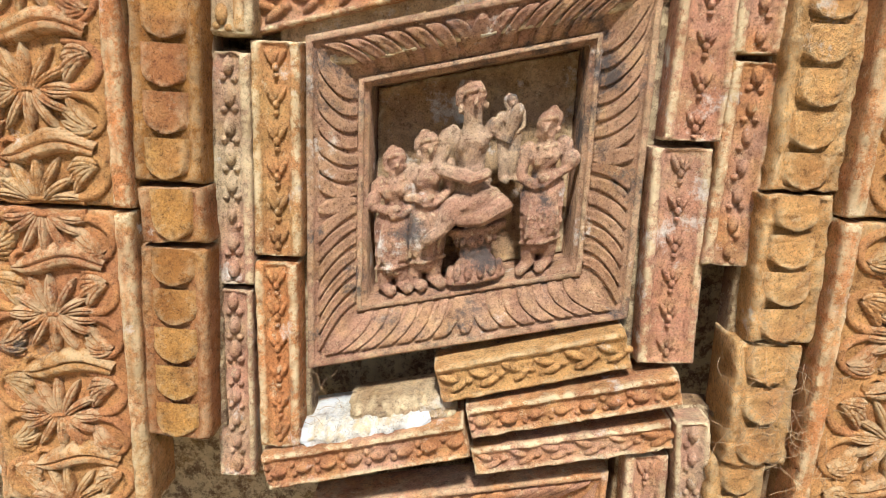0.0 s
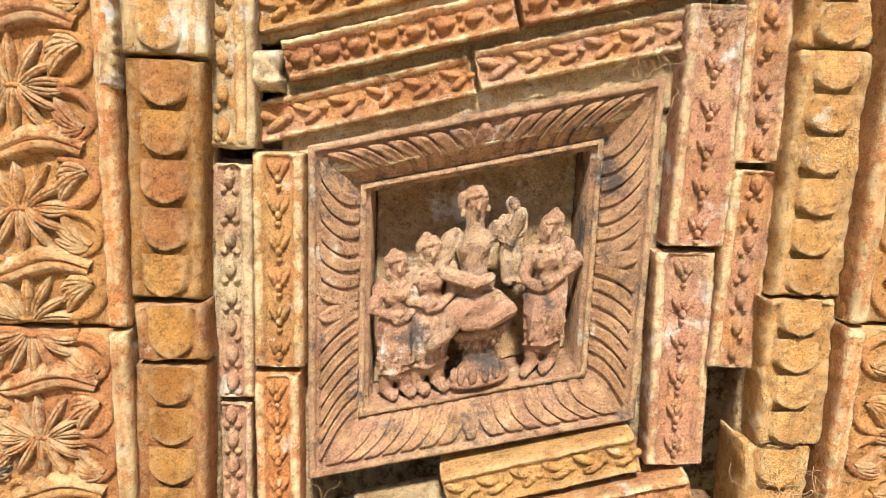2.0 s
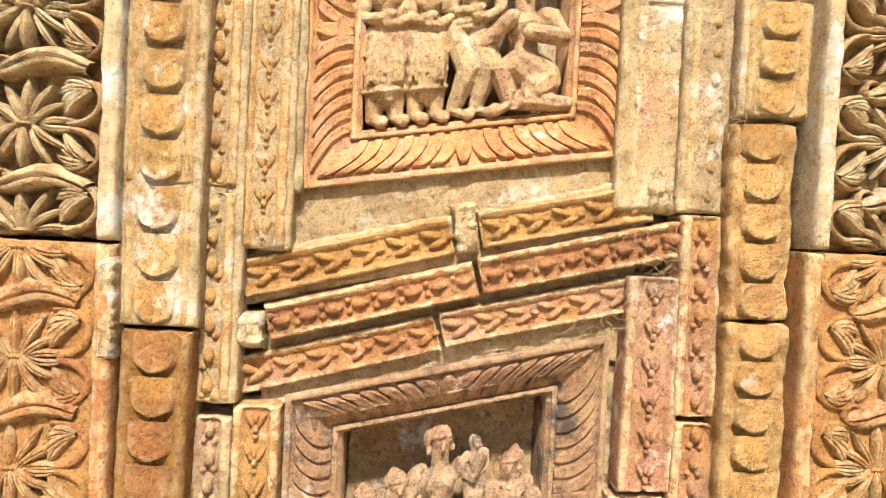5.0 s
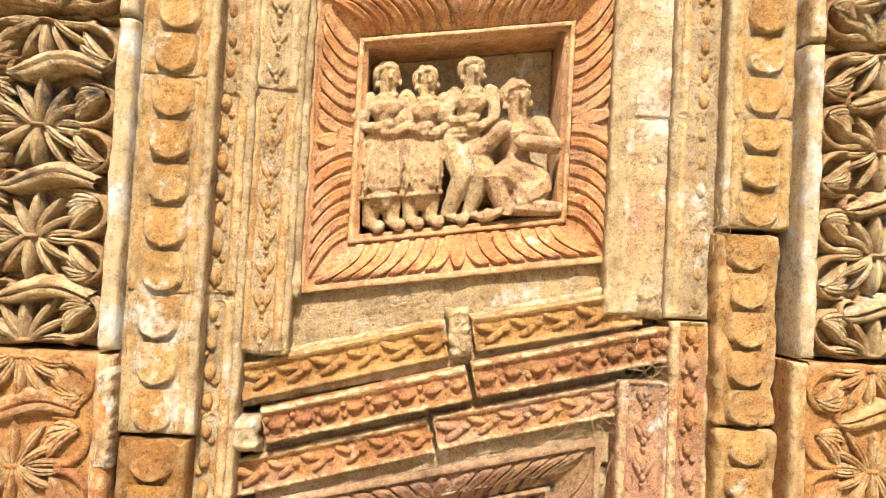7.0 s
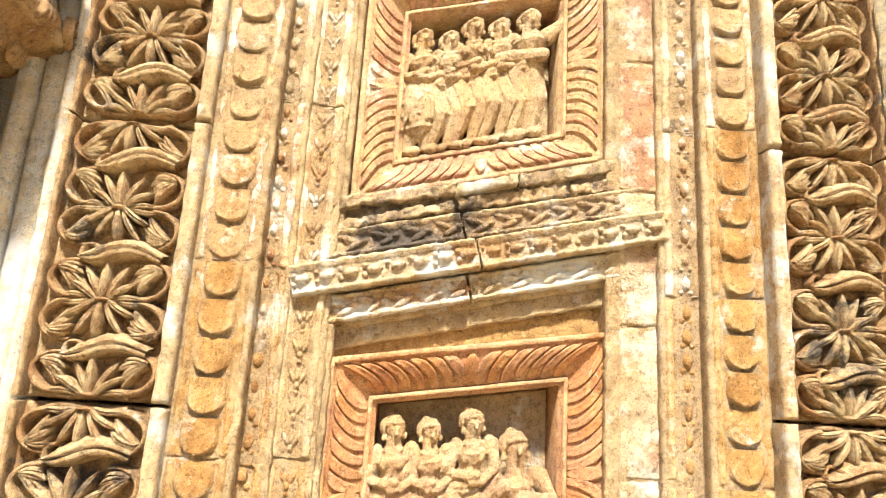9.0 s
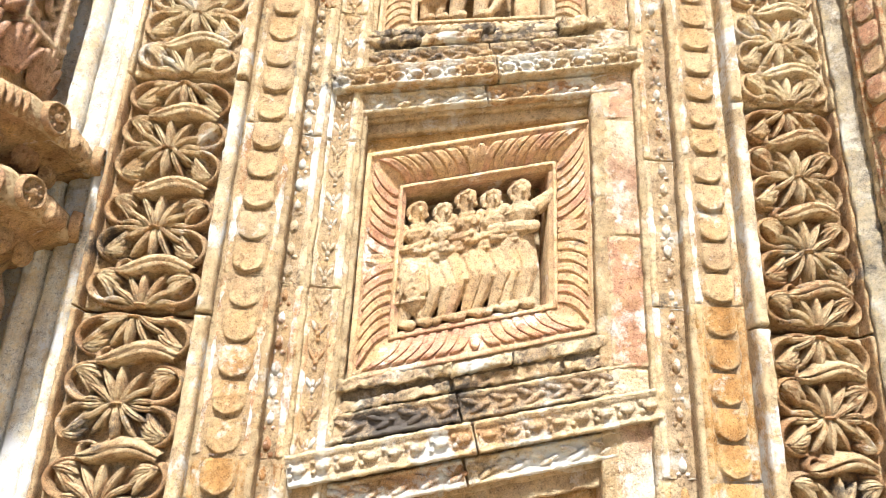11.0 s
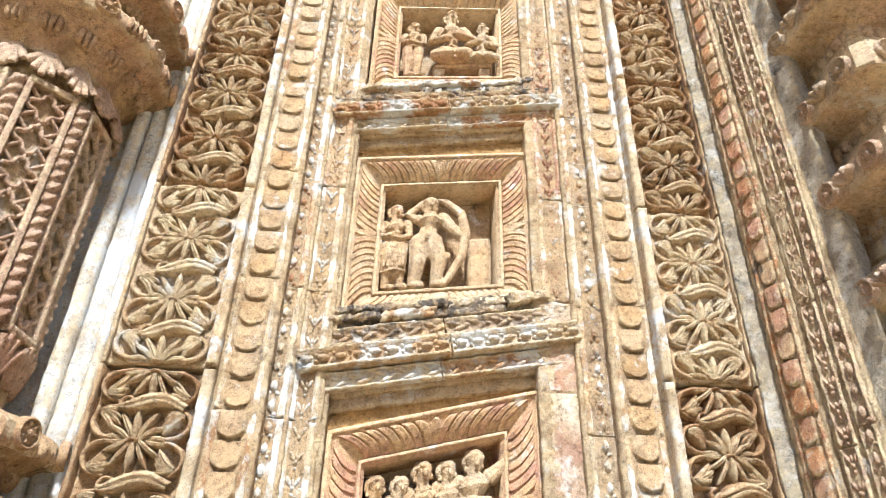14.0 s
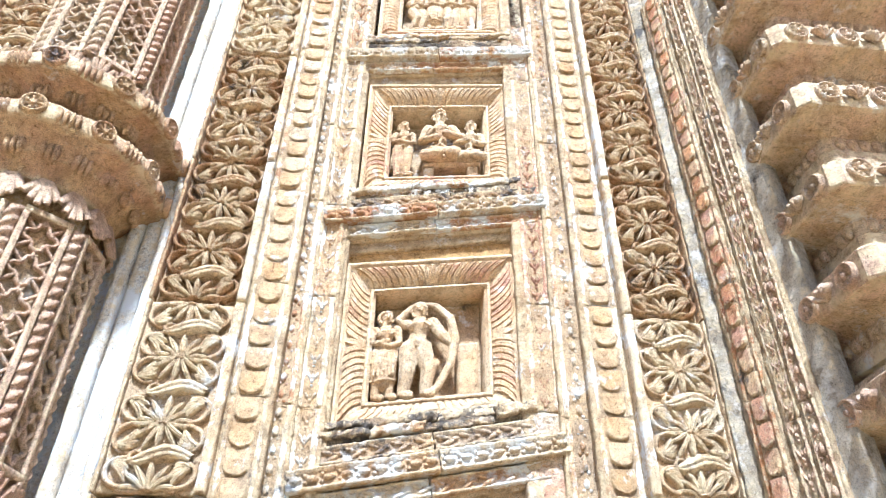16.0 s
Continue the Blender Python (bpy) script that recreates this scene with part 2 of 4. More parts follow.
# ---- building blocks ----
class Form:
    """Gathers vertices and faces; x to the right, -y towards the viewer, z up."""

    def __init__(self):
        self.v, self.f = [], []

    def grid(self, p, wrap=False):
        n, m = len(p), len(p[0])
        base = len(self.v)
        self.v += [tuple(q) for row in p for q in row]
        for i in range(n - 1):
            for j in range(m if wrap else m - 1):
                k = (j + 1) % m
                self.f.append((base + i * m + j, base + i * m + k, base + (i + 1) * m + k, base + (i + 1) * m + j))
        return self

    def dome(self, u, v, ru, rv, h, rot=0.0, base=0.0, tilt=0.0, n=10, rings=4):
        """A rounded swelling on the face; tilt lifts its lower end."""
        c, s = math.cos(rot), math.sin(rot)
        rows = []
        for i in range(rings + 2):
            a = -0.35 + (math.pi / 2 + 0.35) * i / (rings + 1)
            r, d = (math.cos(a) if a > 0 else 1.0), h * math.sin(a)
            if i == rings + 1:
                r = 0.02
            row = []
            for j in range(n):
                b = -2 * math.pi * j / n
                x, z = ru * r * math.cos(b), rv * r * math.sin(b)
                row.append((u + c * x - s * z, -(base + d - tilt * z / rv), v + s * x + c * z))
            rows.append(row)
        return self.grid(rows, wrap=True)

    def tube(self, pts, radii, base=0.0, tall=1.0, k=6, lift=None):
        """A half-round ridge along a line on the face."""
        pts = np.array(pts, float)
        tan = np.gradient(pts, axis=0)
        tan /= np.maximum(np.linalg.norm(tan, axis=1, keepdims=True), 1e-9)
        rows = []
        for i, (p, t, r) in enumerate(zip(pts, tan, radii)):
            row = []
            for j in range(k + 1):
                a = -0.4 + (math.pi + 0.8) * j / k
                o, d = r * math.cos(a), base + tall * r * math.sin(a) + (lift[i] if lift is not None else 0.0)
                row.append((p[0] + t[1] * o, -d, p[1] - t[0] * o))
            rows.append(row)
        self.grid(rows)
        for row in (rows[0][::-1], rows[-1]):
            b = len(self.v)
            self.v += row
            self.f.append(tuple(range(b, b + len(row))))
        return self

    def slab(self, w, h, thick, r=0.003, wear=0.0012, seed=0.0, step=0.008, shape=None, u=0.0, v=0.0, top=0.0):
        """A worn block: rounded edges, uneven faces, and a shaped front."""
        def run(half):
            inner = max(2, int((2 * half - 2 * r) / step))
            edge = [(-half, -thick), (-half, -2.2 * r), (-half + 0.25 * r, -0.7 * r), (-half + r, 0.0)]
            mid = [(-half + r + (2 * half - 2 * r) * i / inner, 0.0) for i in range(1, inner)]
            return edge + mid + [(-a, d) for a, d in reversed(edge)]
        rows = []
        for z, dz in run(h / 2):
            row = []
            for x, dx in run(w / 2):
                d = min(dx, dz)
                q = Vector((x * 55 + seed, z * 55 - seed, seed * 3.7))
                e = noise.noise(q * 0.6)
                on = 1.0 if d > -thick else 0.0
                rim = 1.3 if d < 0 else 1.0
                dd = d + on * wear * rim * (0.8 * noise.noise(q + Vector((9, 0, 0))) + 0.5 * e + 0.9 * noise.noise(q * 3.1))
                if shape and d > -0.5 * r:
                    dd += shape(x, z)
                row.append((u + x + on * wear * 0.75 * noise.noise(q * 3.3 + Vector((0, 31, 0))), -(top + dd), v + z + on * wear * 0.75 * noise.noise(q * 3.3 + Vector((0, 0, 57)))))
            rows.append(row)
        return self.grid(rows)

    def box(self, x0, x1, y0, y1, z0, z1):
        b = len(self.v)
        self.v += [(x, y, z) for z in (z0, z1) for y in (y0, y1) for x in (x0, x1)]
        self.f += [tuple(b + i for i in q) for q in ((0, 2, 3, 1), (4, 5, 7, 6), (0, 1, 5, 4), (1, 3, 7, 5), (3, 2, 6, 7), (2, 0, 4, 6))]
        return self

    def shear(self, s):
        self.v = [(x, y, z + s * x) for x, y, z in self.v]
        return self

    def turn(self, degrees):
        c, s = math.cos(radians(degrees)), math.sin(radians(degrees))
        self.v = [(c * x - s * z, y, s * x + c * z) for x, y, z in self.v]
        return self

    def mesh(self, name, material, smooth=True):
        me = bpy.data.meshes.new(name)
        me.from_pydata(self.v, [], self.f)
        me.polygons.foreach_set("use_smooth", [smooth] * len(me.polygons))
        me.materials.append(material)
        me.update()
        return me


def part(name, form, material, parent=None, label="", at=(0, 0, 0), smooth=True):
    """One mesh object under a thing or a part."""
    ob = new(name, form.mesh(name, material, smooth) if isinstance(form, Form) else form)
    ob.location = at
    if parent:
        ob.parent = parent
    if label:
        ob["label"] = label
    return ob


def thing(name, form, material, label, category, at=(0, 0, 0), kind="", group="", smooth=True):
    return tagged(part(name, form, material, None, "", at, smooth), label, category, group, kind)


rng = random.Random(7)

# ---- setting ----
thing("ground", Form().box(-60, 60, -60, 30, -0.3, 0.0), M_GROUND, "bare packed earth in front of the temple", "ground", kind="structure")
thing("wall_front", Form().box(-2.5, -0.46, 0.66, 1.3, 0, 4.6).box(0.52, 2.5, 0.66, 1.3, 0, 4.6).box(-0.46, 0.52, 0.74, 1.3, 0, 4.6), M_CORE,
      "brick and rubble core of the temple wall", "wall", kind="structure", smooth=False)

# ---- vertical borders of moulded bricks ----
def rims(w, edge, depth):
    """A sunk channel between two raised edges."""
    def f(x, z):
        return -depth if abs(x) < w / 2 - edge else 0.0
    return f


def bead_row(form, length, depth, seed, pitch=0.024, flat=False):
    """Bulbs between pairs of small beads, along z."""
    r = random.Random(seed)
    n = max(1, int((length - 0.008) / pitch))
    for i in range(n):
        z = -length / 2 + (i + 0.5) * length / n
        k = r.uniform(0.98, 1.28)
        form.dome(r.uniform(-0.0006, 0.0006), z + 0.001, 0.0047 * k, 0.0078 * k, 0.0062 * k, base=-depth, n=9, rings=3)
        form.dome(0, z + 0.0075, 0.0016, 0.0035, 0.004, base=-depth, n=6, rings=2)
        for sx in (-1, 1):
            if r.random() < 0.9:
                form.dome(sx * 0.0052, z - 0.0095 + r.uniform(-0.001, 0.001), 0.0032 * k, 0.003 * k, 0.0042, base=-depth, n=7, rings=2)
    return form


def vine_row(form, length, depth, seed, pitch=0.03):
    """Small tulips with spread leaves between beads, along z."""
    r = random.Random(seed)
    n = max(1, int((length - 0.006) / pitch))
    for i in range(n):
        z = -length / 2 + (i + 0.5) * length / n
        k = r.uniform(1.0, 1.25)
        for sx in (-1, 1):
            form.dome(sx * 0.0055, z + 0.003, 0.0026 * k, 0.0074 * k, 0.005, rot=-sx * 0.45, base=-depth, n=8, rings=3)
        form.dome(0, z + 0.003, 0.0022, 0.005, 0.0042, base=-depth, n=7, rings=2)
        form.dome(0, z - 0.006, 0.0034, 0.0045, 0.0058, base=-depth, n=8, rings=3)
        form.dome(0, z - 0.0135, 0.0031, 0.003, 0.0045, base=-depth, n=7, rings=2)
    return form


def leaf_row(form, length, depth, seed, pitch=0.03):
    """A running stem of slanting leaves, along z."""
    r = random.Random(seed)
    n = max(1, int((length - 0.006) / pitch))
    for i in range(n):
        z = -length / 2 + (i + 0.5) * length / n
        k = r.uniform(0.85, 1.2)
        for sx in (-1, 1):
            form.dome(sx * 0.0046, z + sx * 0.004, 0.0040 * k, 0.0105 * k, 0.0048 * k, rot=sx * 0.42 + r.uniform(-0.15, 0.15), base=-depth, n=8, rings=3)
        form.dome(r.uniform(-0.001, 0.001), z + 0.5 * pitch, 0.0034 * k, 0.0052 * k, 0.0046, base=-depth, n=8, rings=3)
    return form


ROWS_OF = {"bead": bead_row, "vine": vine_row, "leaf": leaf_row, "plain": lambda f, *rest: f}


def moulded_brick(kind, w, length, seed, thick=0.05, depth=0.0055, wear=0.0012):
    edge = w if kind == "plain" else 0.2 * w
    f = Form().slab(w, length, thick, r=0.0032, wear=wear, seed=seed * 1.37, step=0.0042, shape=rims(w, edge, depth))
    return ROWS_OF[kind](f, length, depth - 0.0005, seed)


def petal_mesh(w, h, seed, up=False):
    """A lobe like a coin, its lower lip standing proud."""
    f = Form()
    r = random.Random(seed)
    rows = []
    n, m = 9, 8
    for i in range(m + 2):
        t = min(1.0, i / m)
        z = h * (0.50 - 0.94 * t)
        half = w / 2 * (1.0 if t < 0.5 else (max(0.04, 1 - ((t - 0.5) / 0.505) ** 2.6)) ** 0.5)
        row = []
        for j in range(n):
            a = -1 + 2 * j / (n - 1)
            d = 0.0036 + 0.0033 * t * (1 - 0.3 * a * a) + 0.0009 * r.uniform(-1, 1)
            if i == m + 1 or j in (0, n - 1):
                d = -0.004
            row.append((a * half, -d, z))
        rows.append(row[::-1])
    f.grid(rows)
    if up:
        f.turn(180)
    return f


PETALS = [petal_mesh(0.043, 0.036, 40 + i) for i in range(5)]
seed_count = [0]


def nseed():
    seed_count[0] += 1
    return seed_count[0]


def petal_brick(border, x, z0, z1, w, y, mat, mat_petal, lean=0.0, pitch=0.0375):
    length = z1 - z0 - (0.004 if mat is M_BROWN or mat is M_BRICK else 0.0012)
    s = nseed()
    b = part("brick", Form().slab(w, length, 0.06, r=0.005, wear=0.0044 if mat is M_CRUST else 0.0018, seed=s * 1.7, shape=rims(w, 0.0085, 0.0062)), mat, border, at=(x, y, (z0 + z1) / 2))
    b.rotation_euler = (0, radians(lean), 0)
    n = max(1, round(length / pitch))
    for i in range(n):
        me = petal_bank[mat_petal.name][(s + i * 3) % 5]
        p = part("petal", me, None, b, at=(rng.uniform(-0.001, 0.001), 0.0035, length * ((i + 0.5) / n - 0.5)))
        p.scale = ((w - 0.017) / 0.043, rng.uniform(0.45, 0.8) if mat_petal is M_BROWN else rng.uniform(0.7, 1.3), length / n / 0.0375)
    return b


petal_bank = {m.name: [f.mesh("petal", m) for f in PETALS] for m in (M_PETAL, M_UPETAL, M_REDDISH, M_BROWN, M_CRUST)}


def border(name, x, w, y, z0, z1, mat, label):
    """The mortar bed that a run of bricks is set in."""
    f = Form().slab(w + 0.012, z1 - z0, 0.03, r=0.003, wear=0.0025, seed=nseed() * 2.1, step=0.012)
    return thing(name, f, mat, label, "border", at=(x, y, (z0 + z1) / 2), kind="structure")


LEVELS = [0.44, 0.64, 0.84, 1.035, 1.235, 1.435, 1.635, 1.835, 2.035, 2.235, 2.435, 2.635, 2.835, 3.035, 3.235, 3.435]


def run_of_bricks(name, kind, x, w, y, joints, label, low_until, mat_low=M_BRICK, mat_high=M_UPPER, jitter=1.0, spots=None):
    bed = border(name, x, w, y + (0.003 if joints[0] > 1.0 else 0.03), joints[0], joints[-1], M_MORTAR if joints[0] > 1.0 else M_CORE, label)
    bed_z = bed.location.copy()
    w_run, x_run = w, x
    for i, (z0, z1) in enumerate(zip(joints, joints[1:])):
        x, w, lean = spots[i] if spots else (x_run, w_run, 0.0)
        low = (z0 + z1) / 2 < low_until
        j = (1.0 if low else 0.3) * jitter
        at = Vector((x + rng.uniform(-0.002, 0.002) * j, y + rng.uniform(-0.004, 0.004) * j, (z0 + z1) / 2)) - bed_z
        if kind == "petal":
            b = petal_brick(bed, at.x, z0 - bed_z.z, z1 - bed_z.z, w, at.y, mat_low if low else mat_high, M_REDDISH if mat_high is M_REDDISH else mat_low if low else M_UPETAL, lean + rng.uniform(-1, 1) * j)
        else:
            f = moulded_brick(kind, w, z1 - z0 - (0.006 if low else 0.0012), nseed(), wear=0.0014 if low else 0.0019)
            b = part("brick", f, mat_low if low else mat_high, bed, at=at)
            b.rotation_euler = (0, radians(lean + rng.uniform(-1, 1) * j), 0)
    return bed


LOW = 1.12
up = [z for z in LEVELS if z > 1.05]
run_of_bricks("petal_border", "petal", -0.2635, 0.062, 0.577, [0.655, 0.849, 0.904, 1.107], "loosened brown petal bricks beside the foliage tiles", LOW, M_BROWN,
              spots=[(-0.2600, 0.062, 1.2), (-0.2585, 0.060, -1.5), (-0.2580, 0.061, 0.3)])
run_of_bricks("petal_border", "petal", -0.2580, 0.061, 0.580, [1.108] + up[0:], "weathered ochre petal bricks set in lime mortar", 1.72, M_PETAL, jitter=0.3)
run_of_bricks("bead_border", "bead", -0.2165, 0.039, 0.604, [0.595, 0.802, 1.024], "gapping pinkish terracotta bricks with chains of beads", LOW, M_PINKISH,
              spots=[(-0.2178, 0.037, 0.6), (-0.2165, 0.040, -0.6)])
run_of_bricks("bead_border", "bead", -0.2165, 0.041, 0.604, [1.034] + up, "weathered bead bricks flecked with lime wash", 1.72, M_MID, jitter=0.4)
run_of_bricks("vine_border", "vine", -0.1740, 0.043, 0.610, [0.631, 0.831, 1.035], "bright orange terracotta bricks with tulip vines", LOW, M_ORANGE,
              spots=[(-0.1735, 0.041, 0.5), (-0.1742, 0.045, 0.0)])
run_of_bricks("vine_border", "vine", -0.1740, 0.043, 0.613, [1.180] + [z for z in up if z > 1.3], "worn tulip vine bricks set in lime mortar", 1.72, M_MID, jitter=0.3)
run_of_bricks("vine_border", "vine", 0.2040, 0.054, 0.614, [0.740, 0.957, 1.174], "loosened pinkish terracotta bricks with tulip vines", LOW + 0.1, M_PINKISH,
              spots=[(0.2035, 0.055, -1.6), (0.2065, 0.055, 0.6)])
run_of_bricks("plain_border", "plain", 0.2015, 0.050, 0.620, [1.236, 1.435, 1.60, 1.76, 1.93, 2.10, 2.25], "worn plain band of red brick under lime wash", LOW, M_BRICK, M_PLAIN)
run_of_bricks("vine_border", "vine", 0.2010, 0.048, 0.620, [2.25, 2.45, 2.64, 2.83, 3.04, 3.24], "reddish vine bricks under lime wash", LOW, M_BRICK, M_PLAIN)
run_of_bricks("bead_border", "bead", 0.2515, 0.046, 0.604, [0.844, 1.034, 1.236], "hanging terracotta bead bricks above a hole", LOW + 0.1,
              spots=[(0.2525, 0.046, 0.0), (0.2505, 0.044, -0.4)])
run_of_bricks("bead_border", "bead", 0.2510, 0.050, 0.608, up, "worn bead bricks darkened by lichen", 1.72, M_MID, jitter=0.3)
run_of_bricks("petal_border", "petal", 0.3005, 0.062, 0.588, [0.55, 0.656, 0.781, 0.921, 1.134, 1.322], "crumbling ochre petal bricks leaning apart", 1.4, M_CRUST,
              spots=[(0.2840, 0.056, -2.0), (0.2915, 0.060, -2.0), (0.2985, 0.062, -3.0), (0.2990, 0.062, 0.5), (0.2950, 0.062, -0.8)])
run_of_bricks("petal_border", "petal", 0.3025, 0.062, 0.590, [1.326] + [z for z in up if z > 1.4], "weathered ochre petal bricks with lime flecks", 1.9, M_PETAL, jitter=0.3)

run_of_bricks("bead_border", "bead", 0.2470, 0.034, 0.604, [0.50, 0.692], "displaced bead brick low in the wall", LOW, M_PINKISH, spots=[(0.2470, 0.034, -4.5)])
run_of_bricks("vine_border", "vine", 0.2060, 0.044, 0.614, [0.46, 0.646], "displaced vine brick low in the wall", LOW, M_BRICK, spots=[(0.2060, 0.044, -2.5)])

# ---- horizontal courses between the relief panels ----
def course_brick(course, kind, x0, z0, x1, z1, h, y, mat, thick=0.06):
    """A moulded brick lying along the line from one end to the other."""
    length = math.hypot(x1 - x0, z1 - z0)
    f = moulded_brick(kind, h, length, nseed(), thick=thick, wear=0.0016 if z0 < 1.22 else 0.0023)
    f.turn(-90 + math.degrees(math.atan2(z1 - z0, x1 - x0)))
    b = part("brick", f, mat, course, at=(Vector(((x0 + x1) / 2, y, (z0 + z1) / 2)) - course.location))
    return b


def course(bricks, label, mat, bed_mat, y_bed):
    """bricks: kind, x0, z0, x1, z1 (mid-line ends), height, face."""
    xs = [b[1] for b in bricks] + [b[3] for b in bricks]
    zs = [b[2] for b in bricks] + [b[4] for b in bricks]
    x0, x1 = min(xs), max(xs)
    mid = ((x0 + x1) / 2, y_bed, (min(zs) + max(zs)) / 2)
    s = (max(zs) - min(zs)) / (x1 - x0)
    f = Form().slab(x1 - x0, bricks[0][5] + 0.014, 0.05, wear=0.003, seed=nseed() * 1.9, step=0.01).shear(s)
    c = thing("brick_course", f, bed_mat, label, "moulding", at=mid, kind="structure")
    for kind, a0, b0, a1, b1, h, y in bricks:
        course_brick(c, kind, a0, b0, a1, b1, h, y, mat)
    return c


course([("leaf", -0.198, 1.055, -0.003, 1.106, 0.037, 0.628), ("leaf", 0.000, 1.109, 0.184, 1.152, 0.036, 0.625)], "slipped terracotta course with worn leaf bricks", M_BRICK, M_CORE, 0.655)
course([("bead", -0.167, 1.110, 0.031, 1.161, 0.035, 0.617), ("bead", 0.035, 1.164, 0.236, 1.211, 0.036, 0.614)], "slipped projecting course of bead bricks", M_BRICK, M_MORTAR, 0.648)
course([("leaf", -0.194, 1.150, 0.006, 1.202, 0.038, 0.623), ("leaf", 0.033, 1.208, 0.200, 1.244, 0.037, 0.622)], "tilted ochre course of leaf bricks in mortar", M_CRUST, M_MORTAR, 0.632)
course([("leaf", -0.014, 0.709, 0.170, 0.758, 0.039, 0.610)], "slipped leaf brick under the lowest relief", M_CRUST, M_CORE, 0.66)
course([("bead", 0.018, 0.674, 0.222, 0.723, 0.032, 0.600)], "slipped bead brick jutting under the relief", M_BRICK, M_CORE, 0.66)
course([("bead", -0.186, 0.609, 0.017, 0.659, 0.037, 0.595), ("leaf", 0.025, 0.627, 0.222, 0.670, 0.030, 0.608)], "displaced course of bead and leaf bricks", M_BRICK, M_CORE, 0.65)


def ledge(x0, x1, z, s, h, y, label):
    """Thin ragged layers of a broken course, each with its own bitten edge."""
    mid = Vector(((x0 + x1) / 2, y, z))
    c = thing("brick_course", Form().slab(x1 - x0, h, 0.05, wear=0.003, seed=nseed() * 1.9, step=0.008).shear(s), M_SOOTED, label, "moulding", at=mid, kind="structure")
    n = 2
    for i in range(n):
        a = x0
        while a < x1 - 0.01:
            b = min(x1, a + rng.uniform(0.05, 0.16))
            f = Form().slab(b - a, h / n * rng.uniform(0.75, 1.0), 0.03, r=0.0025, wear=0.0055, seed=nseed() * 1.3, step=0.004, u=(a + b) / 2 - mid.x,
                            v=h * ((i + 0.5) / n - 0.5), top=rng.uniform(0.001, 0.014)).shear(s + rng.uniform(-0.05, 0.05))
            part("chipped_layer", f, M_STAINED if rng.random() < 0.6 else M_UPPER, c)
            a = b + rng.uniform(-0.002, 0.004)
    return c


# the left end of the foot of each hood, its slope, and its share of the full height
for z, s, fit_ in ((1.579, 0.23, 1.0), (2.0775, 0.19, 0.92), (2.564, 0.19, 0.83), (3.022, 0.17, 0.85), (3.475, 0.17, 1.0)):
    za = lambda x, dz: z + dz * fit_ + s * (x + 0.146)
    for kind, dz, h, y, x0, x1, what in (("leaf", 0.018, 0.031, 0.618, -0.181, 0.215, "hood course of worn leaf bricks"),
                                         ("bead", 0.054, 0.036, 0.602, -0.192, 0.228, "projecting course of bead bricks")):
        m = 0.02 + rng.uniform(-0.02, 0.02)
        h = h * fit_
        course([(kind, x0, za(x0, dz), m - 0.001, za(m, dz), h, y), (kind, m + 0.001, za(m, dz), x1, za(x1, dz), h, y + 0.002)], "weathered " + what, M_UPPER, M_MORTAR, 0.632)
    m = 0.01 + rng.uniform(-0.04, 0.04)
    course([("leaf", -0.186, za(-0.186, 0.092), m - 0.001, za(m, 0.092), 0.033 * fit_, 0.617), ("leaf", m + 0.001, za(m, 0.092), 0.224, za(0.224, 0.092), 0.033 * fit_, 0.620)],
           "stained course of worn leaf bricks over a hood", M_STAINED, M_SOOTED, 0.632)
    ledge(-0.158, 0.186, za(0.014, 0.128), s, 0.034 * fit_, 0.628, "stained broken course under a relief")
    lintel = Form().slab(0.335, 0.072, 0.05, r=0.003, wear=0.002, seed=nseed() * 1.7, step=0.008).shear(s)
    thing("lintel", lintel, M_SOFFIT_SHADE, "plain clay lintel under a hood, warm bounce and shade in its colour", "lintel", at=(0.013, 0.651, za(0.013, -0.033)), kind="structure")
for x, z, h, s in ((0.01, 1.082, 0.045, 0.23), (0.01, 1.174, 0.160, 0.2), (0.01, 1.681, 0.15, 0.23), (0.01, 2.169, 0.135, 0.19), (0.01, 2.651, 0.125, 0.19), (0.01, 3.106, 0.13, 0.17)):
    thing("mortar_bed", Form().slab(0.37, h + 0.034, 0.06, wear=0.003, seed=z * 20, step=0.008).shear(s), M_MORTAR, "crumbling lime mortar behind the brick courses", "mortar",
          at=(x, 0.640, z), kind="structure")
for z0, z1 in ((1.235, 3.5),):
    for x in (-0.1535, 0.1755):
        thing("mortar_jamb", Form().slab(0.027, z1 - z0, 0.04, wear=0.003, seed=x * 90, step=0.01), M_MORTAR, "crumbling lime mortar beside the reliefs", "mortar",
              at=(x, 0.622, (z0 + z1) / 2), kind="structure")

# ---- relief panels ----
PROFILE = [(0.0, -0.05), (0.0, -0.001), (0.002, 0.0), (0.006, 0.0), (0.0075, -0.005), (0.016, -0.0065), (0.03, -0.014), (0.042, -0.024), (0.0455, -0.027),
           (0.046, -0.022), (0.0505, -0.021), (0.051, -0.027), (0.055, -0.028), (0.0555, -0.088)]


def profile(q):
    return float(np.interp(q, [p[0] for p in PROFILE[3:]], [p[1] for p in PROFILE[3:]]))


